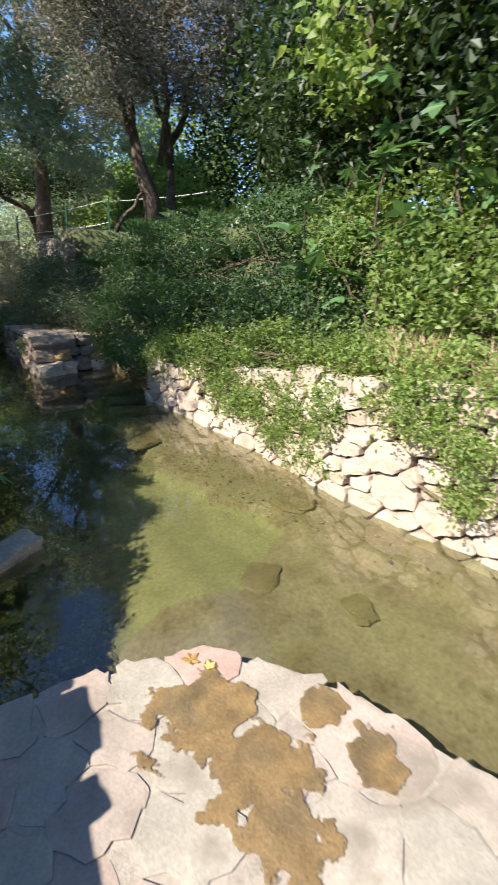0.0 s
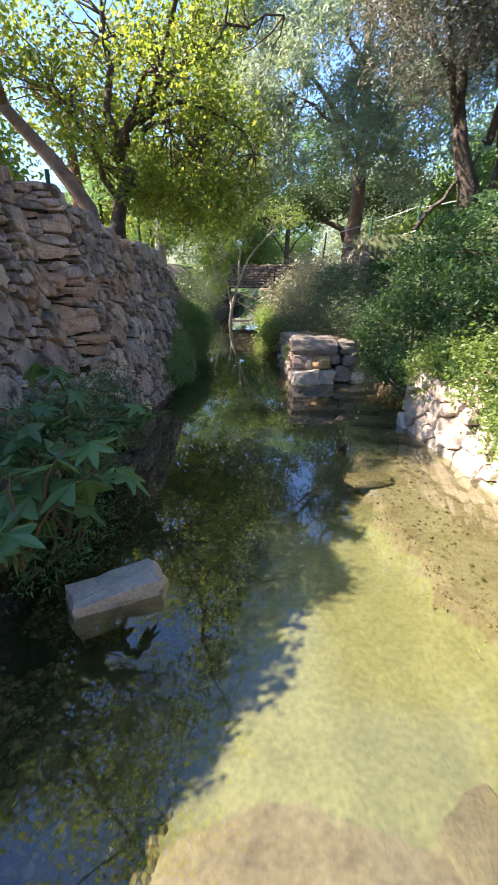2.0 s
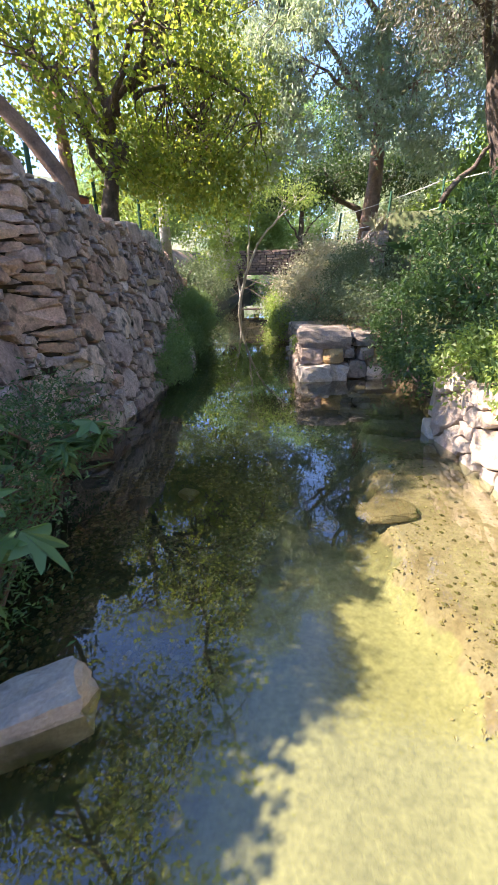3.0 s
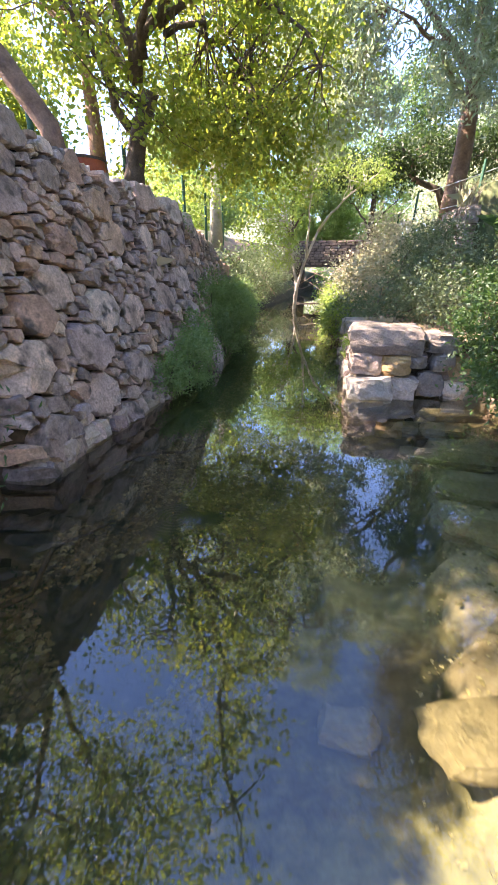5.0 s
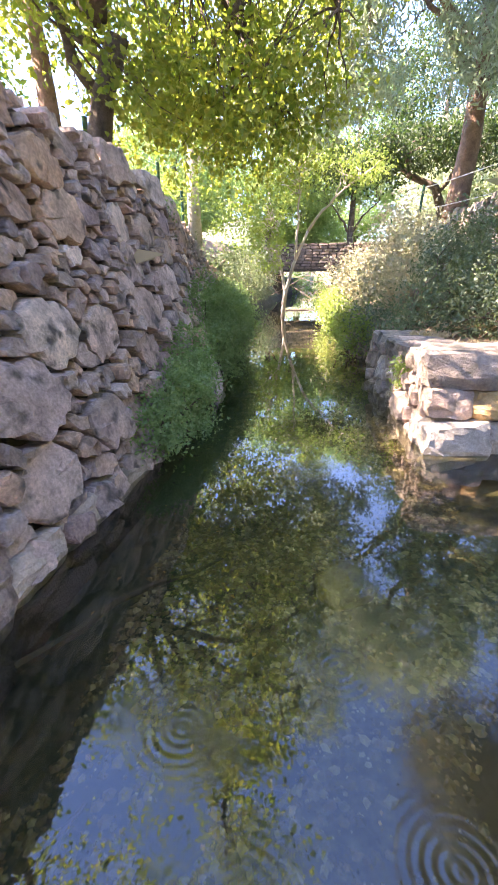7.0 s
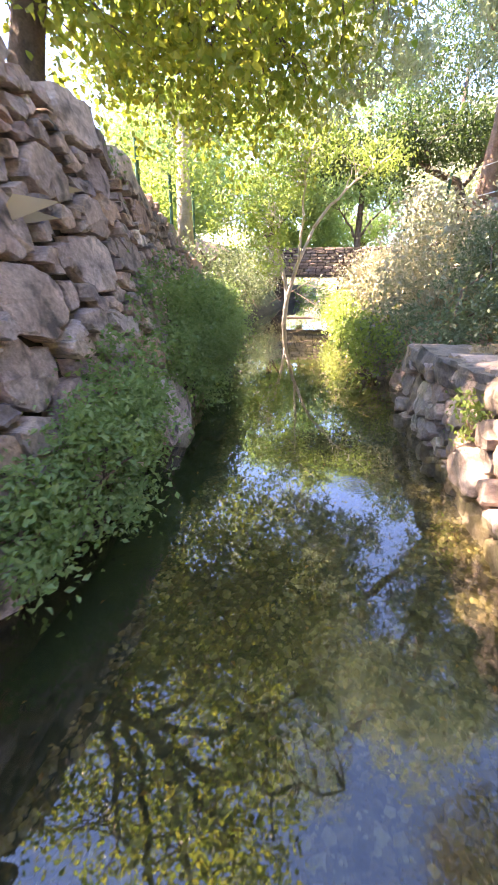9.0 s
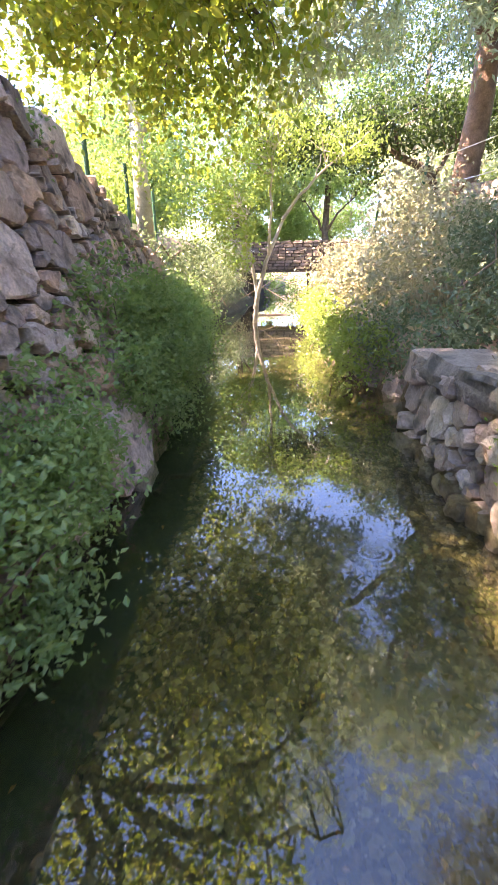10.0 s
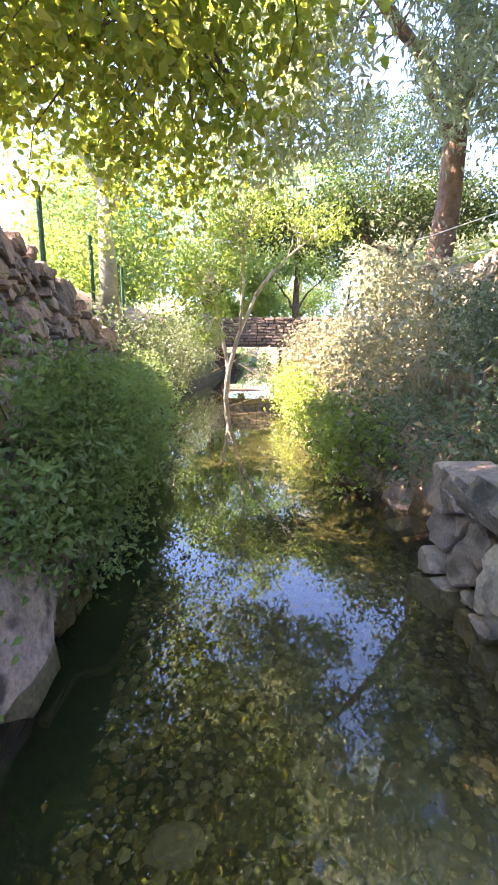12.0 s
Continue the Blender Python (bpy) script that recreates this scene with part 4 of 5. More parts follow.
tree("tall_tree", "tall tree with thick red-brown trunk and silvery hanging foliage", [(3.25, 17.4, 1.95), (3.3, 17.4, 2.6), (3.38, 17.4, 3.6), (3.45, 17.4, 5.0), (3.4, 17.4, 7.0), (3.3, 17.3, 9.0)], [.32, .25, .21, .19, .15, .08],
     [((3.42, 17.4, 4.4), (1.4, 16.2, 6.0), .4, .07), ((3.4, 17.4, 5.4), (5.2, 16.6, 7.0), .4, .07), ((3.4, 17.4, 6.2), (2.0, 15.4, 8.4), .3, .09), ((3.4, 17.4, 6.6), (4.6, 18.6, 9.0), .3, .09), ((3.42, 17.4, 5.0), (.6, 17.4, 7.2), .6, .09), ((3.4, 17.4, 4.8), (4.4, 15.2, 5.4), .3, .07)],
     [(1.0, 16.0, 6.0, .9, 1.2, 1.2), (3.6, 15.8, 8.0, 1.1, 1.3, 1.4), (5.2, 16.4, 7.2, 1.5, 1.4, 1.4), (3.8, 17.6, 9.8, 1.7, 1.6, 1.5), (.3, 17.2, 7.6, 1.1, 1.3, 1.5), (4.5, 15.0, 5.4, 1.0, .9, .9), (6.3, 17, 6, 1.2, 1.3, 1.4), (3.7, 16.6, 6.0, .7, .6, .9), (4.7, 15.6, 6.3, 1.1, .9, 1.1), (4.5, 16.2, 4.5, .7, .7, .7), (.7, 15.6, 5.3, .8, .8, .8), (.1, 15.8, 4.8, .9, .6, .7), (-.7, 15.8, 5.2, .8, .6, .7), (.2, 15.6, 6.0, .9, .6, .6), (1.7, 14.6, 6.6, .8, .8, .8), (2.4, 13.6, 7.2, .7, .8, .6), (.2, 16, 3.9, .8, .6, .5), (1.0, 15.8, 4.1, .7, .6, .5), (1.4, 16.4, 4.6, .5, .6, .6), (-.6, 16, 4.2, .7, .6, .6), (.6, 15.4, 4.6, .9, .6, .5), (2.8, 16.2, 4.6, .45, .5, .6), (3.9, 16.4, 4.2, .6, .5, .5), (3.3, 16.4, 5.0, .7, .5, .7), (4.6, 16, 3.9, .6, .6, .6), (2.6, 16.4, 5.8, .5, .5, .7), (3.3, 16.2, 6.2, .9, .6, .8), (4.0, 16.6, 5.2, .7, .6, .6), (-.2, 16.6, 8.6, 1.2, 1.2, 1.2), (1.0, 16.4, 8.2, 1.0, 1.2, 1.2), (-.8, 17, 7, 1.0, 1.2, 1.2), (1.6, 15.8, 7.2, .7, .9, 1.0), (.4, 15.2, 9.8, 1.3, 1.2, 1.0), (1.9, 16.6, 9.6, 1.0, 1.2, 1.0)],
     1500, 46, .16, .14, NARROW, LEAF_SILVER, BARK_RED, .6, twigs=160)
tree("arching_tree", "small dark arching tree with a flat dense canopy", [(3.55, 20.3, 2.0), (3.52, 20.3, 2.7), (3.3, 20.3, 3.25), (2.5, 20.2, 3.55)], [.15, .13, .11, .07],
     [((3.0, 20.3, 3.4), (1.2, 20.4, 3.6), .3, .06), ((3.4, 20.3, 3.1), (4.6, 21, 4.2), .3, .05), ((2.6, 20.2, 3.55), (2.0, 19.6, 4.4), .2, .045)],
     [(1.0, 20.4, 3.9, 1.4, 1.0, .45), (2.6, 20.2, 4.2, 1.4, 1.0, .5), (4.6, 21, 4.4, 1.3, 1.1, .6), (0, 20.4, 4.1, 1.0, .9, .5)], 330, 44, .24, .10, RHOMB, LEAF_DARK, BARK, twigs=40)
tree("olive_tree", "gnarled old olive tree with grey-green crown", [(4.15, 10.5, 2.2), (4.1, 10.5, 2.8), (3.85, 10.45, 3.4), (3.75, 10.4, 3.9)], [.20, .15, .12, .09],
     [((3.8, 10.42, 3.6), (3.0, 10.0, 4.6), .25, .06), ((3.75, 10.4, 3.9), (3.9, 10.2, 5.6), .0, .07), ((3.8, 10.42, 3.7), (2.6, 8.9, 5.5), .2, .045), ((4.55, 10.6, 2.2), (4.55, 10.6, 3.6), 0, .14), ((4.55, 10.6, 3.5), (5.2, 10.4, 5.2), .1, .08), ((4.55, 10.6, 3.4), (4.3, 10.8, 5.4), .1, .07), ((4.3, 10.5, 3.4), (4.4, 9.8, 6.2), .2, .06), ((3.3, 10.4, 2.2), (4.2, 10.5, 3.3), 0, .04)],
     # the last mass is added overhead, unseen, to block sky in the reflection
     [(3.2, 10.0, 4.9, 1.1, 1.1, 1.0), (4.0, 10.1, 6.2, 1.4, 1.3, 1.2), (5.2, 10.3, 5.4, 1.1, 1.2, 1.1), (4.6, 10.6, 7.0, 1.3, 1.2, .9), (4.5, 9.5, 5.0, .9, .8, .9), (2.9, 10.4, 6.0, .7, 1.0, .7), (3.1, 11.6, 6.4, .7, .9, .7), (2.5, 8.8, 5.6, .6, .8, .5)], 920, 70, .2, .075, NARROW, LEAF_OLIVE, BARK, .5, twigs=220)
tree("water_tree", "slim forked tree leaning over the water by the bridge", [(-.62, 18.4, -.1), (-.55, 18.4, .6), (-.35, 18.4, 1.3), (.0, 18.4, 2.1)], [.055, .05, .042, .032],
     [((-.6, 18.4, .3), (-.9, 18.5, 2.4), .1, .05), ((.0, 18.4, 2.1), (1.2, 18.3, 3.2), .15, .035), ((-.3, 18.4, 1.4), (-.2, 18.3, 3.4), .05, .035)],
     [(-1.0, 18.3, 2.9, .8, .8, .8), (-.1, 18.2, 3.6, .9, .9, .7), (-1.7, 18.0, 2.2, .7, .8, .8), (1.2, 18.3, 3.5, .7, .7, .4), (-.9, 17.6, 1.7, .5, .6, .5)], 150, 40, .17, .08, RHOMB, LEAF_LIGHT, BARK_PALE, twigs=70)
tree("pale_tree", "pale-barked tree with bright green leaves on the bank", [(-2.7, 17.5, 1.6), (-2.7, 17.5, 2.6), (-2.75, 17.5, 4.2)], [.16, .14, .08], [((-2.72, 17.5, 3.4), (-1.6, 17.3, 4.6), .2, .05), ((-2.75, 17.5, 3.8), (-3.8, 17.2, 5.2), .2, .05)],
     [(-1.7, 17.2, 4.4, 1.2, 1.2, .9), (-3.6, 17.2, 5.2, 1.5, 1.3, 1.2), (-2.4, 17.0, 3.0, .7, .6, .4)], 150, 36, .24, .09, RHOMB, LEAF_LIGHT, BARK_PALE)
tree("bank_tree", "young tree with bright hanging leaves on the bank", [(4.7, 5.3, 2.0), (4.65, 5.25, 2.8), (4.5, 5.1, 3.8)], [.06, .05, .03], [((4.6, 5.2, 3.0), (4.0, 4.8, 3.9), .1, .025), ((4.5, 5.1, 3.6), (4.9, 5.6, 4.6), .1, .025), ((4.5, 5.1, 3.6), (4.0, 4.2, 4.6), .1, .02)],
     [(4.0, 4.8, 3.6, .5, .5, .5), (4.4, 4.6, 4.5, .6, .6, .45), (4.9, 5.4, 3.4, .5, .5, .6), (3.9, 4.2, 4.5, .4, .4, .4), (4.9, 5.0, 4.9, .6, .6, .5)], 90, 26, .15, .11, OVAL, LEAF_LIGHT, BARK, .5, twigs=40)
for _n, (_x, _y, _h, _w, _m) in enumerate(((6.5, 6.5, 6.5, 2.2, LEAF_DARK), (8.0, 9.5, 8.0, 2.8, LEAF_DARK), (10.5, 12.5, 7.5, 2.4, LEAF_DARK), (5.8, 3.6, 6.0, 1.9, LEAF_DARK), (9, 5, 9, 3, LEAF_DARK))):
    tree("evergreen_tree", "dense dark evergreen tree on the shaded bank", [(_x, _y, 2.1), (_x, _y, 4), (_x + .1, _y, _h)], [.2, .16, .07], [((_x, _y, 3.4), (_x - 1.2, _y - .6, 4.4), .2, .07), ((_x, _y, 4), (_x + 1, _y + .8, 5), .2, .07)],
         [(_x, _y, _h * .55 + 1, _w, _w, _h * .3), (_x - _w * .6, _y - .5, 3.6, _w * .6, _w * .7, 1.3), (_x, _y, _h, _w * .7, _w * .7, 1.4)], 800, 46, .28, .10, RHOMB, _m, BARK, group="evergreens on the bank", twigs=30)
# the slim pair at x -6.5 and -6.2 is unseen, added to block sun
for _n, (_x, _y, _h, _w, _m) in enumerate(((1.5, 33, 11, 3.2, LEAF_GREY), (5.2, 31, 12, 3.0, LEAF_DARK), (-3, 33, 10, 2.8, LEAF_GREY), (-6, 26, 8, 2.4, LEAF_GREY), (-8.5, 15, 8, 2.6, LEAF_TREE), (-1.5, 36, 6, 2.6, LEAF_GREY), (6, 27, 7, 2.6, LEAF_SILVER), (10, 22, 8, 3, LEAF_LIGHT), (-6.5, 6.1, 10, 1.25, LEAF_TREE), (-6.2, 9.3, 9.5, .85, LEAF_TREE), (2, 40, 8, 3.4, LEAF_GREY), (-9, 33, 9, 3.5, LEAF_GREY), (9, 36, 9, 3.5, LEAF_LIGHT), (7.5, 17.5, 5, 2, LEAF_LIGHT), (-12, 3, 7, 2.2, LEAF_TREE), (-11, -4, 8, 3, LEAF_TREE), (6, -4, 7, 3, LEAF_DARK), (1, -8, 7, 3, LEAF_TREE))):
    tree("background_tree", "sunlit green tree standing back from the stream", [(_x, _y, 1.5), (_x, _y, 3.2), (_x + .2, _y, _h * .8)], [.2, .16, .06], [((_x, _y, 3), (_x - 1.2, _y - .6, 4.4), .2, .07), ((_x, _y, 3), (_x + 1.4, _y, 4.6), .2, .07)],
         [(_x, _y, _h * .7, _w, _w, _h * .28), (_x - _w * .5, _y - .4, _h * .5, _w * .6, _w * .7, 1.3), (_x + _w * .5, _y, _h * .5, _w * .6, _w * .6, 1.2)], int(460 * min(1, _w / 1.25) ** 2), 40, .32, .15, RHOMB, _m, BARK, group="trees standing back", twigs=20)

# ---- bushes and plants ----
bush("wall_shrub", "leafy green shrub spilling from the wall foot over the water", [(-.55, 9.4, .38, .17, .4, .34), (-.62, 10.5, .6, .28, .8, .5), (-.75, 11.6, .5, .4, .9, .5), (-.95, 12.7, .5, .45, .9, .5), (-.52, 10.4, .4, .22, .45, .38), (-.55, 11, .55, .32, .6, .42), (-.5, 10.7, .12, .18, .4, .2)], 700, 62, .075, .032, RHOMB, LEAF_GREY, 10)
bush("wall_shrub", "young light green shoots hanging at the wall foot", [(-.37, 8.3, .2, .11, .3, .2), (-.37, 8.8, .27, .14, .3, .26), (-.4, 9.3, .27, .14, .3, .27), (-.3, 8.75, .06, .12, .3, .08)], 260, 44, .055, .030, RHOMB, LEAF_GREY, 12)
bush("bank_shrub", "mixed grey-green brush along the bank", [(-1.35, 14, .7, .5, .9, .6), (-1.6, 15.4, .8, .6, 1, .7), (-2.0, 17, .9, .7, 1.2, .8), (-2.0, 19, .9, .7, 1.3, .8), (-2.2, 22, 1.1, .9, 2, .9), (-1.7, 13.6, 1.2, .5, .5, .4)], 420, 40, .14, .06, RHOMB, LEAF_SAGE, 24)
# out of view; sized so that its shadow edge falls right on the water
bush("wall_shrub", "dense dark green shrub on top of the wall", [(-1.3, 5.15, 2.45, .35, .4, .5), (-1.3, 4.6, 2.3, .35, .4, .5), (-1.2, 4.0, 2.08, .3, .4, .5), (-1.1, 3.5, 1.72, .3, .35, .42), (-1.0, 3.15, 1.4, .25, .3, .3)], 700, 60, .05, .04, RHOMB, LEAF_GREY, 16)
bush("wall_tuft", "small dark plant growing out of the wall joints", [(-1.03, 10.35, 1.66, .12, .3, .16)], 26, 34, .05, .03, RHOMB, LEAF_GREY, 5)
fig("fig_shrub", "young fig shrub with broad lobed leaves at the water's edge", [(-.25, 4.1, .15), (-.2, 4.6, .25), (-.25, 5.0, .3), (-.1, 3.85, .1)], 130, .3, .75, .2, .1, 3, (.16, -.1))
bush("wall_shrub", "feathery green shrub against the wall", [(-.2, 4.6, .45, .28, .5, .35), (-.25, 5.4, .45, .25, .5, .3), (-.05, 4.1, .15, .25, .35, .2)], 200, 44, .08, .035, NARROW, LEAF_FIG, 16)
# the sunlit plants along the right wall
bush("wall_creeper", "light green creeper hanging down the pale wall", [(2.72, 4.3, .45, .14, .45, .35), (2.62, 4.9, .5, .14, .4, .25), (2.75, 3.6, .5, .12, .25, .42), (2.85, 2.9, .85, .14, .4, .18), (2.7, 4.0, .3, .1, .3, .28), (2.75, 5.2, .35, .1, .4, .2), (2.85, 2.4, .6, .08, .2, .3)], 330, 40, .06, .035, RHOMB, LEAF_LIGHT, 4)
bush("wall_creeper", "sunlit leafy plants on top of the low wall", [(2.95, 4.6, .95, .3, .7, .28), (2.75, 5.7, .75, .3, .7, .3), (3.1, 3.6, 1.05, .3, .6, .22), (3.1, 2.6, 1.1, .3, .6, .2), (2.6, 6.5, .6, .25, .4, .3)], 360, 42, .08, .042, RHOMB, LEAF_LIGHT, 26)
bush("bank_plants", "dense shaded undergrowth on the sloping bank", [(3.5, 5.2, 1.3, .6, 1.0, .45), (3.3, 6.6, 1.2, .7, .9, .5), (3.1, 7.8, 1.1, .6, .8, .5), (3.2, 9.2, 1.3, .6, .9, .45), (3.6, 10.6, 1.7, .7, .9, .4), (3.6, 8, 1.9, .7, 1.2, .4), (4.2, 6, 2.2, .7, 1.2, .4)], 620, 40, .12, .055, RHOMB, LEAF_BANK_SHADE, 40)
bush("bank_plants", "tall green shrubs crowding the bank", [(3.6, 3.4, 1.6, .5, .7, .5), (4.1, 4.6, 1.9, .6, .8, .6), (3.9, 2.4, 1.6, .6, .7, .5), (4.4, 3.4, 2.3, .6, .9, .6)], 320, 40, .12, .06, RHOMB, LEAF_LIGHT, 24)
fig("fig_shrub", "tall fig shoots with long lobed leaves above the bank", [(3.6, 4.0, 1.1), (3.9, 4.6, 1.4), (3.8, 3.3, 1.3), (3.5, 4.8, 1.1)], 130, .45, 1.9, .26, .3, 8)
bush("hanging_plants", "dark plants hanging over the recessed bank", [(2.55, 7.2, .5, .22, .5, .3), (2.5, 8.1, .45, .25, .5, .3), (2.45, 8.7, .7, .3, .3, .3)], 170, 40, .09, .045, RHOMB, LEAF_BANK_SHADE, 14)
bush("pier_plants", "grey-green bush growing on the stone pier", [(2.3, 9.8, .85, .4, .5, .3), (2.2, 10.8, .85, .5, .6, .4), (2.6, 11.4, 1.0, .4, .6, .5), (1.9, 11.3, .7, .35, .4, .25), (2.2, 12.2, 1.0, .5, .6, .5), (2.45, 13.4, 1.2, .4, .9, .55), (2.3, 11.6, 1.5, .35, .5, .3), (1.45, 11.2, .5, .25, .35, .25), (1.25, 11.9, .45, .25, .4, .3)], 560, 46, .13, .042, RHOMB, LEAF_SAGE, 18)
bush("pier_plants", "small green plant in the pier's side", [(1.27, 9.45, .36, .07, .13, .13)], 16, 30, .04, .03, RHOMB, LEAF_LIGHT, 4)
bush("dry_brush", "pale dry brush glowing in the sun on the terrace", [(1.5, 13.2, .85, .45, .6, .5), (1.9, 14.2, 1.2, .55, .8, .7), (1.3, 15.0, .8, .5, .7, .5), (2.2, 12.9, 1.1, .3, .4, .5), (1.2, 17, .8, .6, 1, .6), (1.9, 16.3, 1.2, .5, .8, .6), (1.7, 13.7, 1.7, .3, .4, .3), (2.2, 14.8, 1.7, .4, .5, .4), (1.5, 12.9, .5, .4, .4, .25)], 340, 46, .2, .06, RHOMB, LEAF_DRY, 24, stem_mat=STRAW)
bush("dry_brush", "yellow-green brush leaning over the water", [(.95, 13.2, .3, .25, .5, .3), (.85, 14.6, .35, .3, .6, .35), (.7, 16.4, .4, .3, .8, .4), (1.0, 12.0, .35, .25, .3, .3)], 240, 42, .09, .05, RHOMB, LEAF_LIGHT, 18)
bush("bank_shrub", "tangled brush before the bridge", [(1.9, 20, 1.0, .8, 1.2, .7), (1.6, 23, 1.0, .7, 1.3, .8), (2.6, 25.5, 1.3, .8, 1, .8), (-2.3, 25.5, 1.4, .8, 1, .9)], 300, 40, .17, .075, RHOMB, LEAF_DRY, 18)
bush("far_hedge", "bright green reeds and bushes beyond the bridge", [(-.8, 33, .6, 1.2, 1, .9), (1.2, 34, .6, 1.2, 1, .9), (0, 38, 1.2, 3, 1, 1.4), (-5, 36, 1.6, 3, 1.5, 1.6), (5, 36, 1.6, 3, 1.5, 1.6)], 420, 40, .22, .13, NARROW, GRASS_LUSH, 12)
for _x, _y in ((-7, 20), (-11, 26), (8, 24), (12, 30), (6.5, 20.5), (11, 15)):
    bush("far_hedge", "sunlit pale green bushes in the distance", [(_x, _y, 2.6, 1.8, 1.8, 1.1), (_x + 1.6, _y + 1, 3.0, 1.5, 1.5, 1.3)], 220, 36, .28, .14, RHOMB, LEAF_LIGHT, 10, group="bushes in the distance")

_g = [(x, y, float(ground_height(np.float64(x), np.float64(y))), .5) for x, y in ((3.2, 7), (3.5, 8), (3.4, 9), (3.8, 9.6), (3.0, 10), (3.4, 11), (3.9, 7.2), (4.2, 8.6), (4.3, 11.2), (3.2, 8.4), (3.0, 6.0), (3.7, 5.6))]
tuft("grass", "long shaded grass on the bank", _g, 9000, .3, .5, LEAF_BANK_SHADE)
_g = [(x, y, float(ground_height(np.float64(x), np.float64(y))), .3) for x, y in ((2.4, 12.0), (2.3, 12.6), (2.5, 13), (2.2, 13.5), (3.4, 2.4), (3.3, 3.2), (1.8, 12.6), (2.4, 14))]
tuft("dry_grass", "sun-bleached dry grass on the terrace", _g, 4200, .42, .35, STRAW)
tuft("dry_grass", "clump of green and straw blades on the wall corner", [(2.75, 12.5, 2.0, .12), (3.1, 12.6, 2.05, .1)], 200, .38, .5, LEAF_DRY, width=.006)
tuft("dry_grass", "dry leaf litter and straw on the terrace soil", [(1.7, 11.6, .55, .4), (2.0, 12.4, .55, .4), (1.5, 12.6, .52, .3), (2.1, 10.9, .55, .3)], 1500, .05, 1.0, STRAW, "straw", .006)
tuft("dry_roots", "dry roots and straw lodged in the wall joints", [(-.9, 8.9, 1.15, .14), (-.95, 9.5, 1.3, .14), (-.85, 8.2, 1.2, .12), (-1.0, 10, 1.4, .1)], 420, .2, .6, STRAW, "straw", .003)
tuft("pier_litter", "dry straw on top of the pier", [(1.8, 9.5, .54, .25), (1.6, 10.2, .54, .2), (1.6, 12.4, .5, .3)], 700, .06, .9, STRAW, "straw", .003)

# ---- bridge ----
bridge = thing("footbridge", (.5, 28.6, 0), "flat footbridge of thin dark stone courses over the stream", "bridge")
_bm = bmesh.new()
bmesh.ops.create_cube(_bm, size=1, matrix=Matrix.LocRotScale((.6, 29.2, 1.78), None, (5.6, 2.5, 1.05)))
part("deck", _bm, MORTAR, bridge)
for _n, (_x, _w) in enumerate(((-2.5, 1.4), (3.5, 1.6))):
    _bm = bmesh.new()
    bmesh.ops.create_cube(_bm, size=1, matrix=Matrix.LocRotScale((_x, 29.3, .7), None, (_w, 2.6, 2.2)))
    part("abutment", _bm, MORTAR, bridge)
_cells = []
for _row in range(9):
    _x = -2.2 + _rng.uniform(0, .2)
    while _x < 3.4:
        _l = _rng.uniform(.18, .5)
        _z = 1.26 + .122 * _row
        _cells.append((_x, _z, .1, [(_x, _z), (_x + _l, _z + _rng.uniform(-.01, .01)), (_x + _l, _z + .115), (_x, _z + .115)]))
        _x += _l + .01
BRIDGE_STONE = surface("bridge_stone", [(.17, .13, .10), (.22, .17, .13), (.14, .11, .09), (.26, .19, .14)], "object", 6, 50, .95, .6, .4)
lay_stones(_cells, lambda s, z, d: (s, 27.95 - d, z), bridge, BRIDGE_STONE, BRIDGE_STONE, lambda s, z: True, "course_stone", 31, .006, .05, .06)
_bm = bmesh.new()
bmesh.ops.create_cube(_bm, size=1, matrix=Matrix.LocRotScale((.6, 27.92, 1.2), None, (5.2, .16, .09)))
part("beam", _bm, WOOD_DARK, bridge)
for _x, _y in ((.68, 28.0), (1.15, 28.1)):
    _bm = bmesh.new()
    tube(_bm, [(_x, _y, -.3), (_x, _y, .5), (_x + .01, _y, 1.2)], [.07, .065, .07], 8)
    part("post", _bm, WOOD_DARK, bridge)

# ---- fence on the left, wires on the right ----
fence = thing("wire_fence", (-2.5, 12, 2.1), "green-posted wire mesh fence along the wall top", "fence")
_posts = [(-2.55, 12.1), (-2.55, 14.7), (-2.9, 17.2), (-3.2, 19.8), (-2.4, 9.6)]
for _x, _y in _posts:
    _z = float(ground_height(np.float64(_x), np.float64(_y)))
    _bm = bmesh.new()
    tube(_bm, [(_x, _y, _z - .1), (_x, _y, _z + .5), (_x, _y, 3.0)], [.035, .035, .035], 8)
    part("post", _bm, GREEN_PAINT, fence)
for _h in (2.45, 2.7, 2.95):
    for (_ax, _ay), (_bx, _by) in zip(_posts[:3], _posts[1:4]):
        _bm = bmesh.new()
        tube(_bm, bend((_ax, _ay, _h), (_bx, _by, _h), -.02, 5, _rng, .002), [.004] * 6, 4)
        part("wire", _bm, WIRE, fence)
cord_fence = thing("cord_fence", (3.0, 16, 2.0), "thin posts with slack white cords by the tall tree", "fence")
for _x, _y, _h in ((2.35, 16.6, 2.75), (2.2, 20.6, 2.7), (4.4, 14.6, 3.2), (3.2, 14.2, 2.9)):
    _bm = bmesh.new()
    tube(_bm, [(_x, _y, 1.4), (_x + .03, _y, 2.2), (_x + .08, _y, _h)], [.03, .028, .025], 7)
    part("post", _bm, GREEN_PAINT, cord_fence)
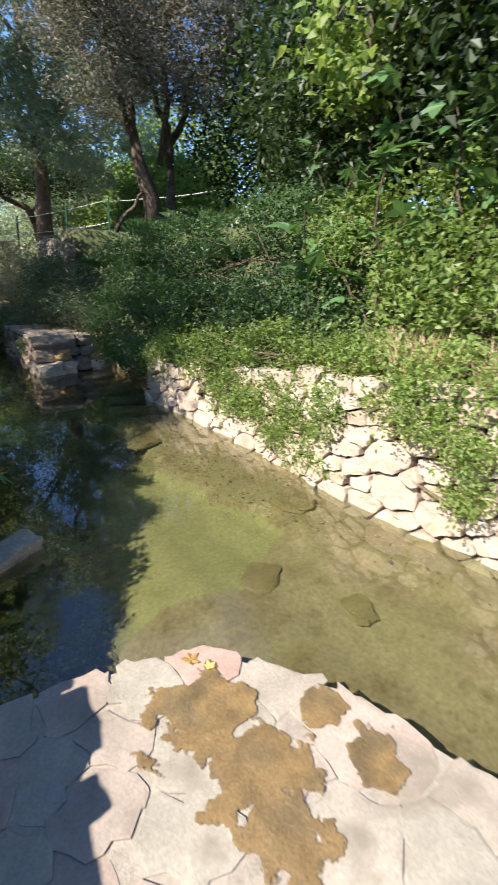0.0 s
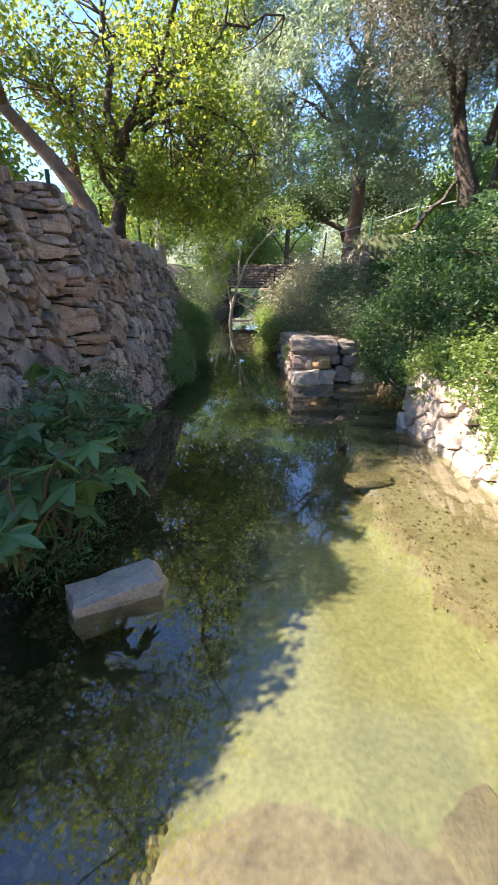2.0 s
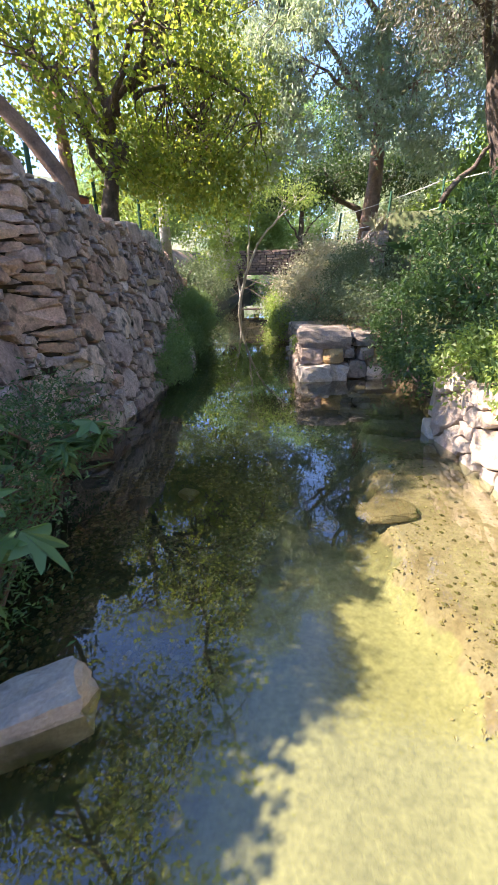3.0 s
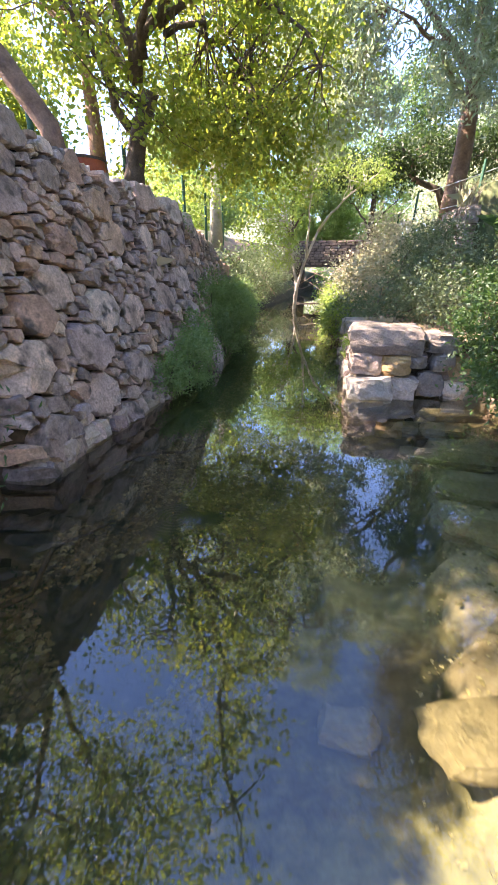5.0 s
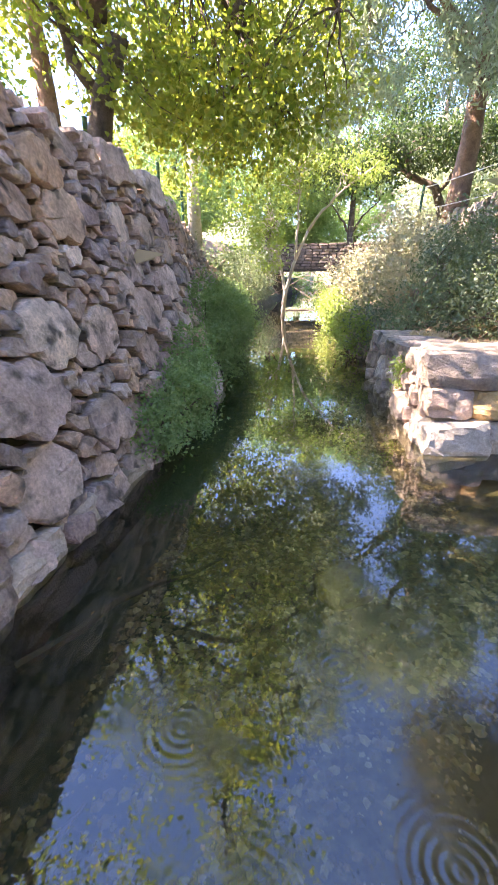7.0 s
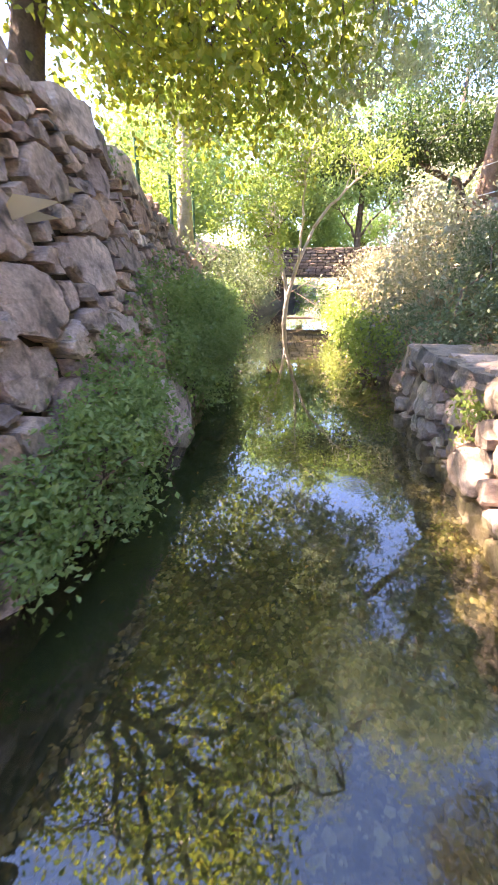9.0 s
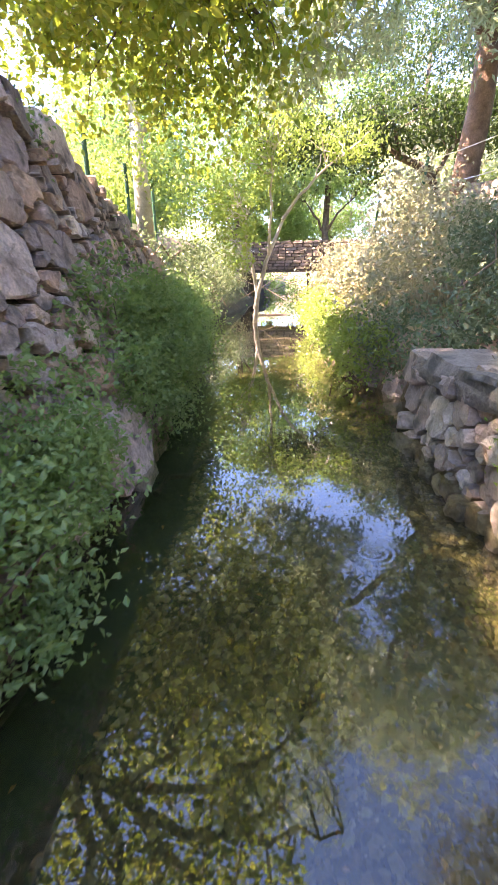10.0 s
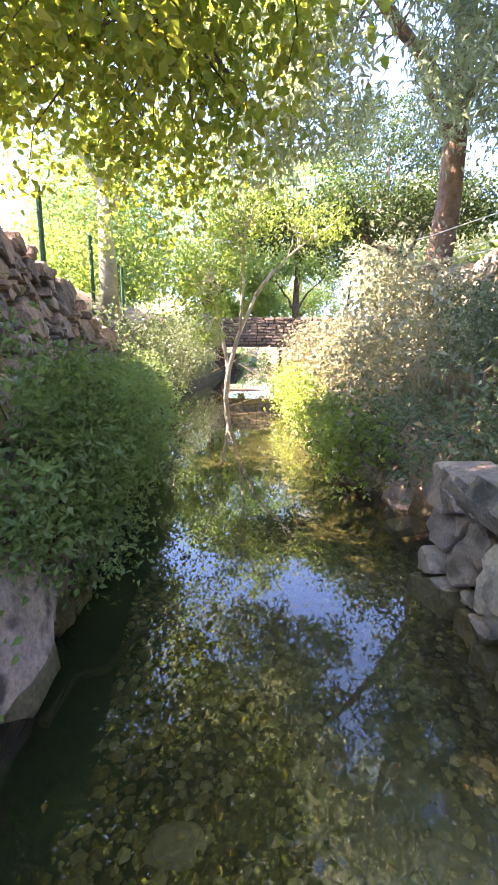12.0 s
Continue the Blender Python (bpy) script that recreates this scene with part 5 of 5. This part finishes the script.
for _a, _b in (((2.43, 16.6, 2.7), (4.48, 14.6, 3.15)), ((2.41, 16.6, 2.3), (4.45, 14.6, 2.6)), ((2.43, 16.6, 2.7), (2.28, 20.6, 2.65)), ((4.48, 14.6, 3.1), (7, 12, 3.4))):
    _bm = bmesh.new()
    tube(_bm, bend(_a, _b, -.05, 6, _rng, .003), [.008] * 7, 5)
    part("cord", _bm, CORD, cord_fence)

# ---- small things ----
drum = thing("drum", (-2.2, 10.2, 2.2), "low red drum standing behind the wall", "drum")
_bm = bmesh.new()
tube(_bm, [(-2.2, 10.2, 2.1), (-2.2, 10.2, 2.2), (-2.2, 10.2, 2.42), (-2.2, 10.2, 2.44)], [.28, .3, .3, .27], 20)
part("barrel", _bm, RED_PAINT, drum)
_bm = bmesh.new()
tube(_bm, [(-2.2, 10.2, 2.40), (-2.2, 10.2, 2.43)], [.31, .31], 20)
part("rim", _bm, BARK, drum)
bench = thing("bench", (4.7, 17.8, 2.1), "stone bench with pale top and terracotta sides", "bench")
_bm = bmesh.new()
bmesh.ops.create_cube(_bm, size=1, matrix=Matrix.LocRotScale((4.75, 18, 2.55), None, (1.3, .6, .07)))
bmesh.ops.bevel(_bm, geom=_bm.edges[:], offset=.01, segments=2, affect="EDGES")
part("top", _bm, CORD, bench)
for _x in (4.35, 5.1):
    _bm = bmesh.new()
    bmesh.ops.create_cube(_bm, size=1, matrix=Matrix.LocRotScale((_x, 18, 2.3), None, (.3, .5, .44)))
    part("support", _bm, PIER_OCHRE, bench)
_bm = bmesh.new()
tube(_bm, [(5.0, 4.2, 1.9), (5.05, 4.3, 2.7), (5.4, 4.4, 3.4), (5.9, 4.5, 3.9)], [.045] * 4, 10)
tagged(part("pipe", _bm, TEAL_PAINT), "teal plastic pipe rising from the bank plants", "pipe")


def fallen_leaf(name, at, size, turn, label, material):
    bm = bmesh.new()
    c = bm.verts.new((0, 0, .012))
    rim = []
    for n in range(10):
        a = 2 * math.pi * n / 10
        r = (.5 if n % 4 == 0 else .4) if n % 2 == 0 else .26
        rim.append(bm.verts.new((r * math.cos(a), r * math.sin(a), .09 if n % 2 == 0 else 0)))
    for n in range(10):
        bm.faces.new((c, rim[n], rim[(n + 1) % 10]))
    m = Matrix.LocRotScale(at, Euler((0.1, .15, radians(turn))), (size, size, size))
    bmesh.ops.transform(bm, matrix=m, verts=bm.verts[:])
    return tagged(part(name, bm, material), label, "leaf")


fallen_leaf("fallen_leaf", (1.0, 2.5, .03), .1, 20, "curled rust-red leaf at the slab's edge", LEAF_FALLEN)
fallen_leaf("fallen_leaf", (-.33, 8.78, .01), .16, 60, "orange-brown leaf floating by the wall", LEAF_FALLEN)
YELLOW = leafy("yellow_leaf", [(.6, .45, .12), (.65, .5, .15)], [(.6, .5, .1), (.6, .5, .1)], .2)
fallen_leaf("fallen_leaf", (1.06, 2.42, .03), .07, 80, "small yellow leaf on the pale slab", YELLOW)
_p = np.stack([N.uniform(-.3, 1.2, 260), N.uniform(5, 14, 260), np.zeros(260)], 1)
_p[:, 2] = bed(_p[:, 0], _p[:, 1]) + .02
tagged(part("leaf_litter", leaf_mesh("leaf_litter", _p, np.full(260, .024), RHOMB, 0, .2, .8), LEAF_FALLEN), "sunken brown leaves scattered on the gravel", "leaves", kind="stuff")
_y = N.uniform(2.4, 6.4, 700)
_x = ledge_edge(_y) + np.abs(N.normal(0, .16, 700)) * N.choice([1, 1, -.3], 700)
_p = np.stack([_x, _y, bed(_x, _y) + .005], 1)
tagged(part("leaf_litter", leaf_mesh("leaf_litter", _p, np.full(700, .021), RHOMB, 0, .1, .93), STRAW), "tan leaf flakes drifted along the ledge", "leaves", kind="stuff")
for _n, (_x, _y, _l, _w) in enumerate(((2.1, 6.35, .5, .2), (2.15, 6.8, .55, .18), (2.0, 7.3, .6, .2), (1.95, 7.9, .5, .2), (2.2, 8.3, .5, .18), (1.35, 10.9, .3, .2), (1.2, 11.4, .3, .16), (1.45, 8.55, .34, .16))):
    ob = rock("flat_stone", (_l, _w, .06), (_x, _y, -.035), (0, 0, _n * 7 - 20), LEDGE, 90 + _n, None, .12, .7, 5)
    tagged(ob, "flat tan slab awash on the shallow ledge", "stone", "slabs on the ledge")
_bm = bmesh.new()
tube(_bm, bend((-.9, 20.4, -.01), (.2, 20.6, -.02), .01, 6, _rng, .02), [.05, .05, .045, .04, .04, .035, .03], 8)
tagged(part("log", _bm, WOOD_DARK), "dark sunken log lying across the stream", "log")
for _a, _b in (((-.3, 6.7, -.12), (.25, 7.5, -.16)), ((-.1, 5.2, -.15), (.1, 6.4, -.2)), ((-.3, 9.9, -.1), (-.05, 10.6, -.14))):
    _bm = bmesh.new()
    tube(_bm, bend(_a, _b, .02, 5, _rng, .04), [.02, .018, .016, .013, .01, .006], 6)
    tagged(part("branch", _bm, WOOD_DARK), "dark waterlogged branch on the stream bed", "branch", "branches in the stream")

# ---- distance ----
_v, _f = [], []
for _n in range(49):
    _a = 2 * math.pi * _n / 48
    _h = 22 + 9 * math.sin(_a * 3 + 1) + 5 * math.sin(_a * 7)
    _v += [(160 * math.cos(_a), 160 * math.sin(_a), 0), (190 * math.cos(_a), 190 * math.sin(_a), _h)]
for _n in range(48):
    _f.append((2 * _n, 2 * _n + 2, 2 * _n + 3, 2 * _n + 1))
HILL = surface("hazy_hillside", [(.16, .20, .12), (.24, .25, .16), (.12, .17, .10)], "noise", .12, 1.0, 1.0, .2, .3)
tagged(part("backdrop", raw("backdrop", _v, _f), HILL), "wooded hillsides round the valley", "hills", kind="structure")
